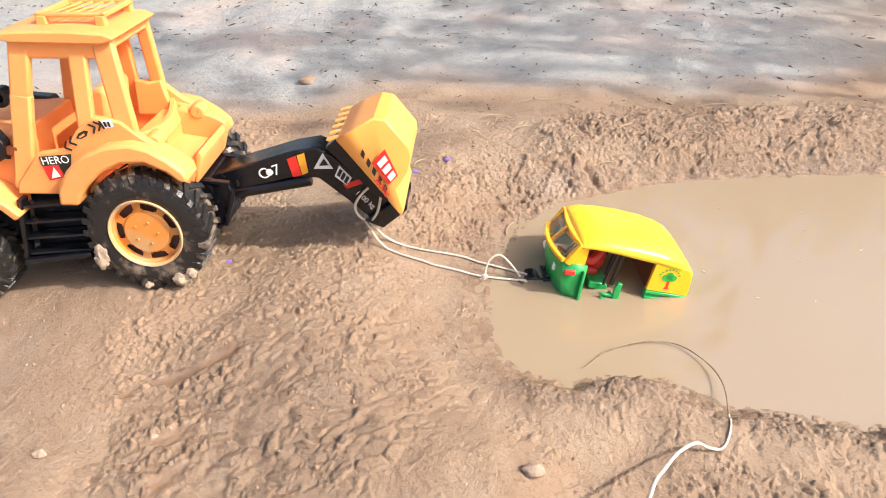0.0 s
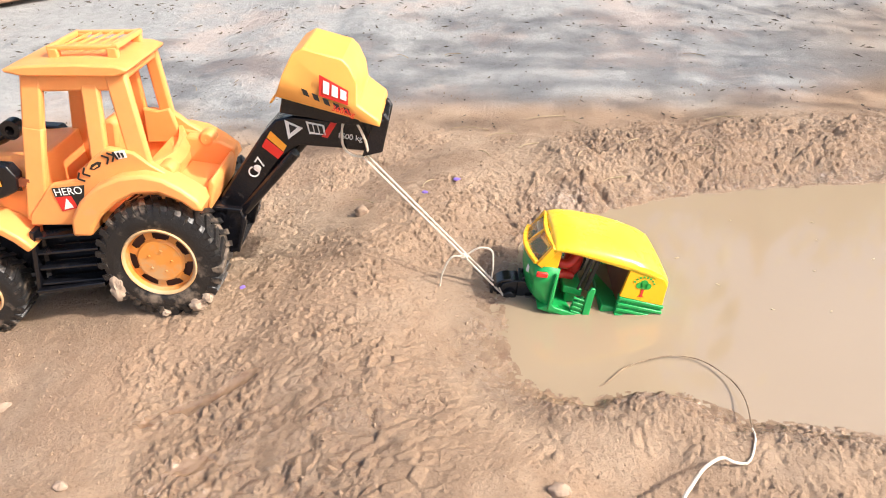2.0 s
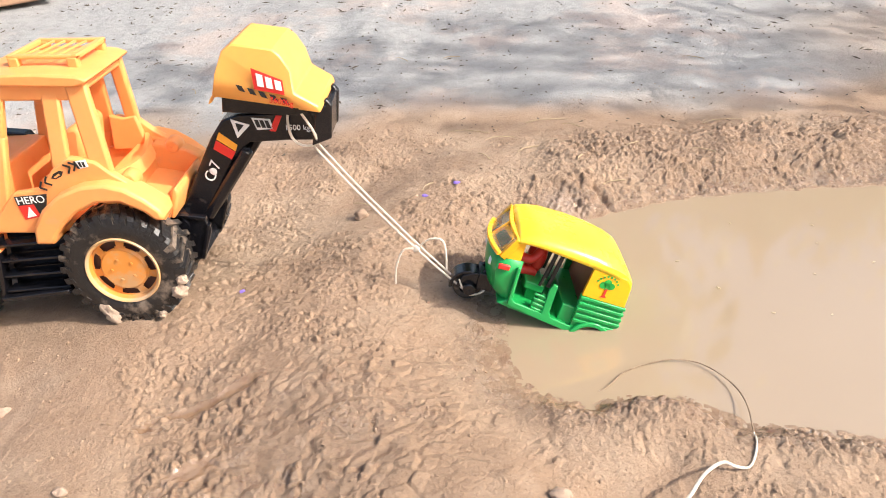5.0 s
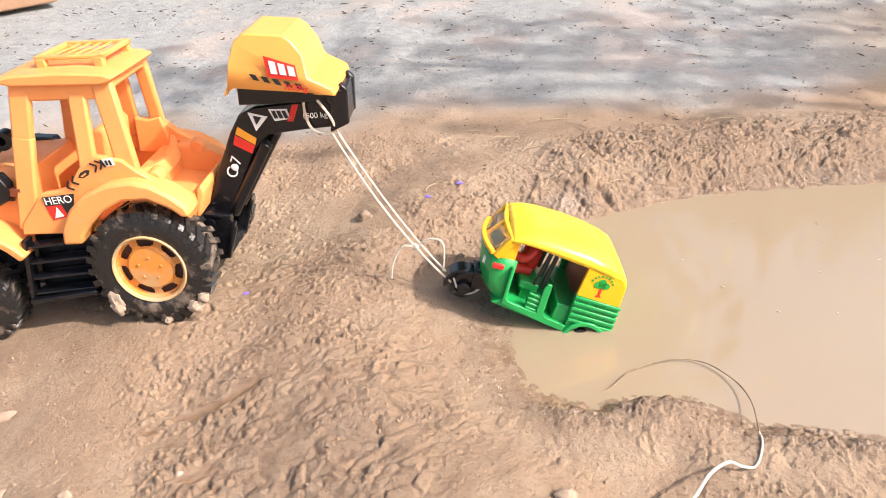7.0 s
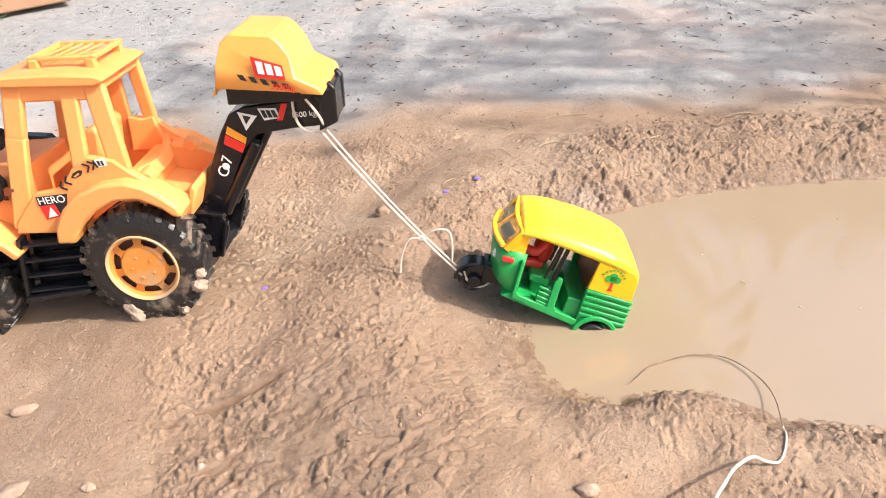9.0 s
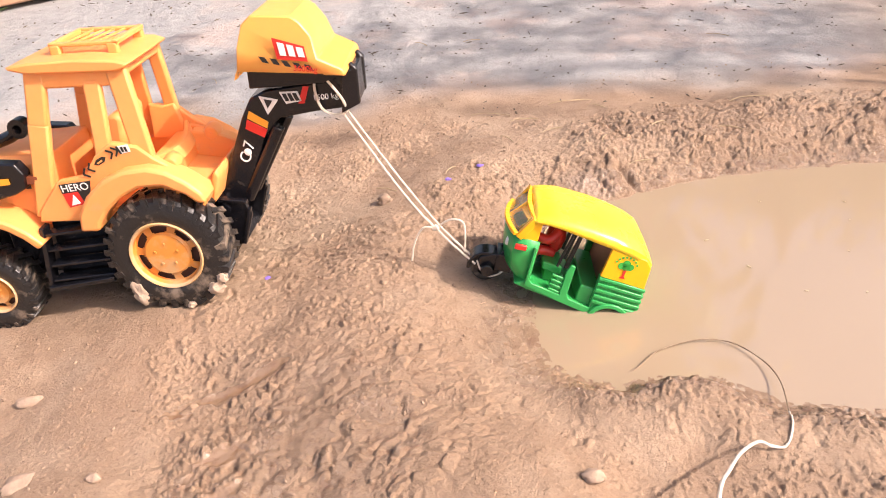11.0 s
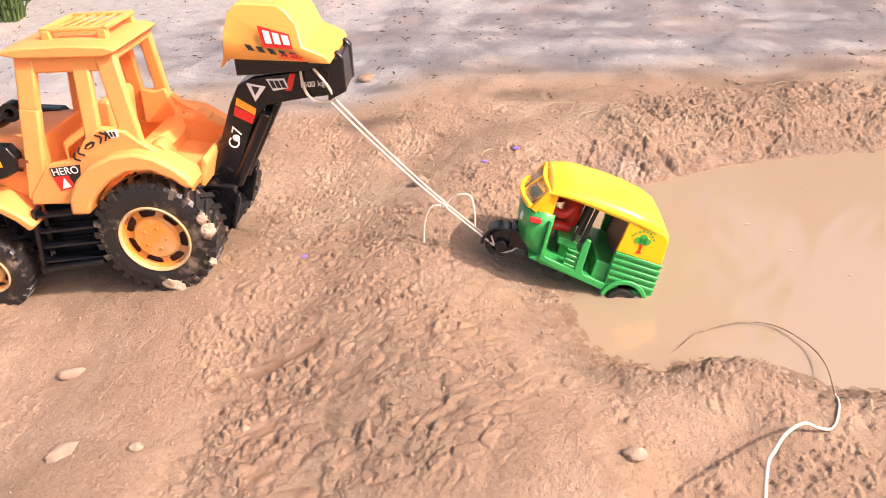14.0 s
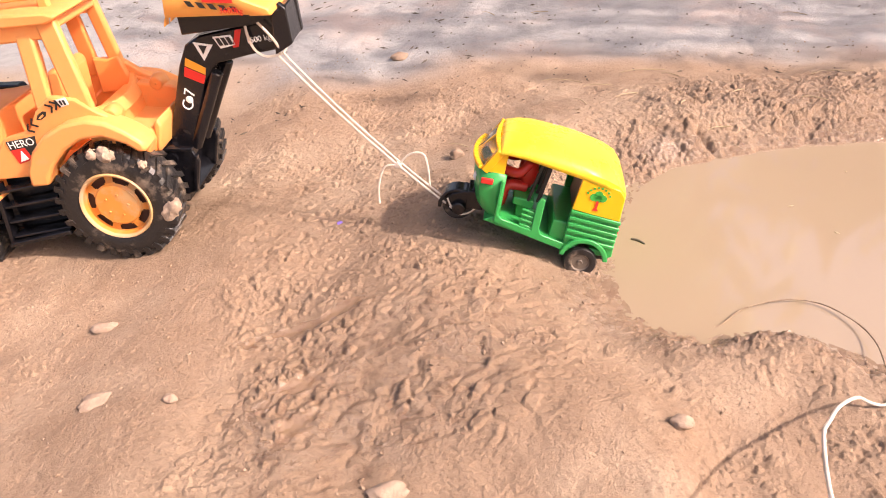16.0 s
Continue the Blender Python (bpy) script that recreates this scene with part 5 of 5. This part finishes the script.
def loose_string():
    """A thick white string: one end lies in the pool, the other rises towards the viewer."""
    z = WATER_Z
    pts = [(0.0797, -0.1294, 0.003), (0.0869, -0.1253, 0.005), (0.0975, -0.1152, 0.005), (0.1139, -0.1092, 0.006), (0.1298, -0.1065, 0.006), (0.1451, -0.1114, 0.006), (0.1559, -0.1276, 0.007), (0.1584, -0.1458, 0.009), (0.1539, -0.1675, 0.012), (0.1494, -0.1839, 0.013), (0.1427, -0.195, 0.013), (0.1347, -0.1967, 0.015), (0.1274, -0.1962, 0.018), (0.1157, -0.2049, 0.021), (0.1033, -0.2217, 0.029), (0.093, -0.2382, 0.038), (0.071, -0.2882, 0.066), (0.043, -0.3582, 0.11)]
    line = smooth_line(pts, 8)
    line = [Vector((p.x, p.y, max(p.z, ground_z(p.x, p.y) + 0.0008, WATER_Z if i > 8 else p.z))) for i, p in enumerate(line)]
    rad = [0.00042 + 0.00048 * min(1, max(0, (i - 62) / 30)) for i in range(len(line))]
    bm = bmesh.new()
    tube(bm, line, rad, 8, unit=1.0, wobble=0.08)
    ob = finish("loose_string", bm, STRING, smooth=60)
    # the pool end of the string is browner
    ob.data.materials.append(STRING_BROWN)
    for f in ob.data.polygons:
        f.material_index = 1 if f.index < 66 * 8 else 0
    tagged(ob, "white cotton string trailing from the bank into the puddle", "string")


loose_string()


def board():
    bm = bmesh.new()
    prism(bm, [(-150, 0), (150, 0), (150, 26), (120, 34), (-120, 32), (-150, 24)], -60, 60)
    ob = finish("brick", bm, WOOD, bevel=4)
    ob.matrix_basis = pose(-0.80, 0.80, -0.012, 0, 0, 38)
    tagged(ob, "weathered brown brick block lying on the sand", "brick")


board()


def grass_tuft(x, y, blades, seed):
    rng = random.Random(seed)
    bm = bmesh.new()
    for k in range(blades):
        a, lean, high = rng.uniform(0, 6.28), rng.uniform(10, 45), rng.uniform(25, 60)
        ox, oy = rng.uniform(-18, 18), rng.uniform(-18, 18)
        line = [(ox, oy, -2), (ox + math.cos(a) * lean * 0.3, oy + math.sin(a) * lean * 0.3, high * 0.7), (ox + math.cos(a) * lean, oy + math.sin(a) * lean, high)]
        tube(bm, smooth_line(line, 3), [2.2, 2.2, 2.0, 1.8, 1.5, 1.0, 0.4], 4)
    ob = finish("grass_tuft", bm, LEAF, smooth=60)
    ob.matrix_basis = pose(x, y, ground_z(x, y))
    tagged(ob, "small green tuft of grass on the sand", "grass")


grass_tuft(-0.735, 0.675, 60, 4)


# ---- trees beyond the view: they shade the sand and stand mirrored in the pool ----
def tree(x, y, height, tips, spread, seed, leaves, size, droop=0.0):
    """A trunk, limbs out to the tips and leaves round them."""
    rng = random.Random(seed)
    t = new("tree")
    tagged(t, "leafy green tree beyond the muddy ground", "tree", group="trees round the place")
    bm = bmesh.new()
    line = smooth_line([(0, 0, -0.1), (0.06, 0.03, height * 0.3), (-0.05, 0.02, height * 0.6), (0.03, 0, height * 0.9)], 5)
    k0 = height / 30
    tube(bm, line, [k0 * (1 - 0.8 * i / (len(line) - 1)) for i in range(len(line))], 10, unit=1.0)
    for tip in tips:
        z = min(tip[2] * 0.8, height * 0.85) if droop == 0 else tip[2] + droop
        mid = (tip[0] * 0.5, tip[1] * 0.5, z + (tip[2] - z) * 0.6)
        tube(bm, smooth_line([(0, 0, z), mid, tip], 4), [k0 * (0.4 - 0.04 * i) for i in range(9)], 6, unit=1.0)
    part("trunk", bm, BARK, t)
    verts, faces = [], []
    for k in range(leaves):
        c = Vector(rng.choice(tips))
        p = c + Vector((rng.gauss(0, spread[0]), rng.gauss(0, spread[1]), rng.gauss(0, spread[2])))
        q = Euler((rng.random() * 6, rng.random() * 6, rng.random() * 6)).to_matrix()
        s = rng.uniform(0.6, 1.3) * size
        o = len(verts)
        for v in ((-1, 0, 0), (0, -0.45, 0.1), (1, 0, 0), (0, 0.45, 0.1)):
            verts.append(p + q @ Vector(v) * s)
        faces.append((o, o + 1, o + 2, o + 3))
    me = bpy.data.meshes.new("crown")
    me.from_pydata(verts, [], faces)
    me.materials.append(LEAF)
    ob = new("crown", me)
    ob.parent = t
    t.matrix_basis = pose(x, y, 0)
    return t


def round_tips(height, crown, n):
    return [(math.cos(k * 2.4) * crown * (0.4 + 0.5 * (k % 3) / 2), math.sin(k * 2.4) * crown * (0.4 + 0.5 * (k % 2)), height * (0.45 + 0.55 * k / n)) for k in range(n)]


# a low limb to the east whose shade falls across the sand
SHADE = [Vector((x, y, 0)) for x, y in ((0.95, 0.47), (0.78, 0.33), (0.62, 0.52), (0.50, 0.36), (0.34, 0.45), (0.22, 0.33), (0.06, 0.47), (-0.08, 0.36), (-0.22, 0.44), (-0.42, 0.50), (0.15, 0.56), (0.45, 0.62))]
LIMB = [p + SUN_WAY * 2.6 for p in SHADE]
ROOT = Vector((3.4, -0.35, 0))
tree(ROOT.x, ROOT.y, 1.7, [tuple(p - ROOT) for p in LIMB], (0.12, 0.05, 0.05), 3, 520, 0.034)
tree(0.2, 6.0, 7.2, round_tips(7.2, 1.5, 13), (0.5, 0.5, 0.7), 4, 16000, 0.15)
tree(-4.6, 5.2, 5.6, round_tips(5.6, 1.8, 11), (0.6, 0.6, 0.5), 5, 5000, 0.1)
tree(0.75, 6.5, 6.6, round_tips(6.6, 0.9, 13), (0.30, 0.4, 0.6), 9, 17000, 0.15)
tree(3.3, 6.0, 4.9, [(0.65, 0, 3.45), (0.95, 0.2, 3.3), (-0.6, 0.1, 3.35), (-0.35, 0, 3.6), (0.5, 0.3, 3.2), (-0.2, 0.3, 3.1)], (0.35, 0.2, 0.13), 8, 1500, 0.09, droop=0.6)
tree(4.9, 7.6, 4.6, round_tips(4.6, 1.1, 9), (0.35, 0.35, 0.4), 6, 3000, 0.09)


# ---- the tow line ----
TIMES = [t for t, m in TRACTOR_ROWS]
LINKS = 16
SLACK_T, SLACK = (0, 0.5, 1.0, 1.5, 6.5, 7.0, 7.5, 9.0, 9.5, 12, 16), (0.14, 0.055, 0.006, 0.002, 0.001, 0.006, 0.001, 0.001, 0.008, 0.001, 0.0008)


def tow_ends(t, strand):
    """Where the tow line leaves the arm and where it is tied, at a keyed time."""
    k = TIMES.index(t)
    px, pz = PIVOT
    arm = TRACTOR_ROWS[k][1] @ pose(px * MM, 0, pz * MM, 0, BOOM_TURNS[t], 0)
    a = arm @ Vector(((119 + 3 * strand - px) * MM, (-13 + 3 * strand) * MM, (117 - pz) * MM))
    b = RICKSHAW_ROWS[k][1] @ Vector((-50 * MM, (-8 + 6 * strand) * MM, 10 * MM))
    return a, b


def tow_line(a, b, length, strand):
    """LINKS + 1 points of a slack line of fixed length from a to b that does not sink into the ground."""
    gap = (b - a).length
    sag = 0.0
    best = None
    for step in range(60):
        pts = []
        for i in range(81):
            u = i / 80
            p = a.lerp(b, u) + Vector((0, 0.25 * sag * (1 if strand else -0.6), -sag)) * (4 * u * (1 - u))
            pts.append(p)
        lo = [ground_cache(p.x, p.y) + 0.0012 for p in pts]
        pts = [Vector((p.x, p.y, max(p.z, z))) if 0 < i < 80 else p for i, (p, z) in enumerate(zip(pts, lo))]
        run = [0.0]
        for p, q in zip(pts, pts[1:]):
            run.append(run[-1] + (q - p).length)
        best = (pts, run)
        if run[-1] >= length or sag > 0.2:
            break
        sag += 0.002
    pts, run = best
    out, j = [], 0
    for i in range(LINKS + 1):
        s = run[-1] * i / LINKS
        while j < len(run) - 2 and run[j + 1] < s:
            j += 1
        f = (s - run[j]) / max(run[j + 1] - run[j], 1e-9)
        out.append(pts[j].lerp(pts[j + 1], f))
    return out


_gx, _gy = np.linspace(-0.4, 0.3, 141), np.linspace(-0.2, 0.2, 81)
_gz = ground_parts(*np.meshgrid(_gx, _gy, indexing="ij"))[0]


def ground_cache(x, y):
    i = min(max(int(round((x + 0.4) / 0.005)), 0), 140)
    j = min(max(int(round((y + 0.2) / 0.005)), 0), 80)
    return max(float(_gz[i, j]), WATER_Z)


def build_tow():
    t = new("tow_string")
    tagged(t, "doubled white string tied between tractor arm and rickshaw", "string")
    keyed = []
    for strand in (0, 1):
        ends = [tow_ends(k, strand) for k in TIMES]
        length = max((b - a).length for a, b in ends) * 1.01
        slack = [float(np.interp(k, SLACK_T, SLACK)) + 0.0012 * strand for k in TIMES]
        lines = [tow_line(a, b, min((b - a).length * (1 + s), length), strand) for (a, b), s in zip(ends, slack)]
        link = length / LINKS
        for i in range(LINKS):
            bm = bmesh.new()
            tube(bm, [(-0.0008, 0, 0), (0, 0, 0), (link * 0.5, 0, 0), (link, 0, 0), (link + 0.0008, 0, 0)], [0.0005, 0.0007, 0.00075, 0.0007, 0.0005], 8, unit=1.0)
            ob = part("strand", bm, STRING, t)
            if strand == 0 and i == 11:
                bm = bmesh.new()
                lump(bm, (0, 0, 0), (2.6, 2.2, 2.2), 3, 2, 0.4)
                tube(bm, smooth_line([(0, 0, 0), (2, 3, 11), (9, 5, 16), (17, 4, 10), (24, 2, 2)], 5), 0.7, 6)
                tube(bm, smooth_line([(0, 0, 0), (-6, -4, -5), (-2, -8, -17), (5, -10, -27)], 5), 0.7, 6)
                knot = part("knot", bm, STRING, ob, "knot with loose ends")
            rows = []
            for tt, line in zip(TIMES, lines):
                way = (line[i + 1] - line[i]).normalized()
                turn = way.to_track_quat("X", "Z").to_matrix().to_4x4()
                rows.append((tt, Matrix.Translation(line[i]) @ turn))
            keyed.append((ob, rows))
    return t, keyed


TOW, TOW_ROWS = build_tow()


# ---- what moves ----
def motions():
    walk(TRACTOR, TRACTOR_ROWS)
    walk(RICKSHAW, RICKSHAW_ROWS)
    walk(DOLL, RICKSHAW_ROWS)
    px, pz = PIVOT
    walk(BOOM, [(t, pose(px * MM, 0, pz * MM, 0, a, 0)) for t, a in BOOM_TURNS.items()])
    x0 = TRACTOR_ROWS[0][1].translation.x
    for ob, r in zip(WHEELS, (41.0, 41.0, 28.5, 28.5)):
        base = ob.matrix_basis.copy()
        flip = -1 if base[0][0] < 0 else 1
        walk(ob, [(t, base @ pose(0, 0, 0, 0, flip * math.degrees((m.translation.x - x0) / (r * MM)), 0)) for t, m in TRACTOR_ROWS])
    x0 = RICKSHAW_ROWS[0][1].translation.x
    for ob, r in zip(SMALL_WHEELS, (11.0, 10.2, 10.2)):
        base = ob.matrix_basis.copy()
        flip = -1 if base[0][0] < 0 else 1
        walk(ob, [(t, base @ pose(0, 0, 0, 0, flip * math.degrees((m.translation.x - x0) / (r * MM)), 0)) for t, m in RICKSHAW_ROWS])
    for ob, rows in TOW_ROWS:
        walk(ob, rows)


motions()
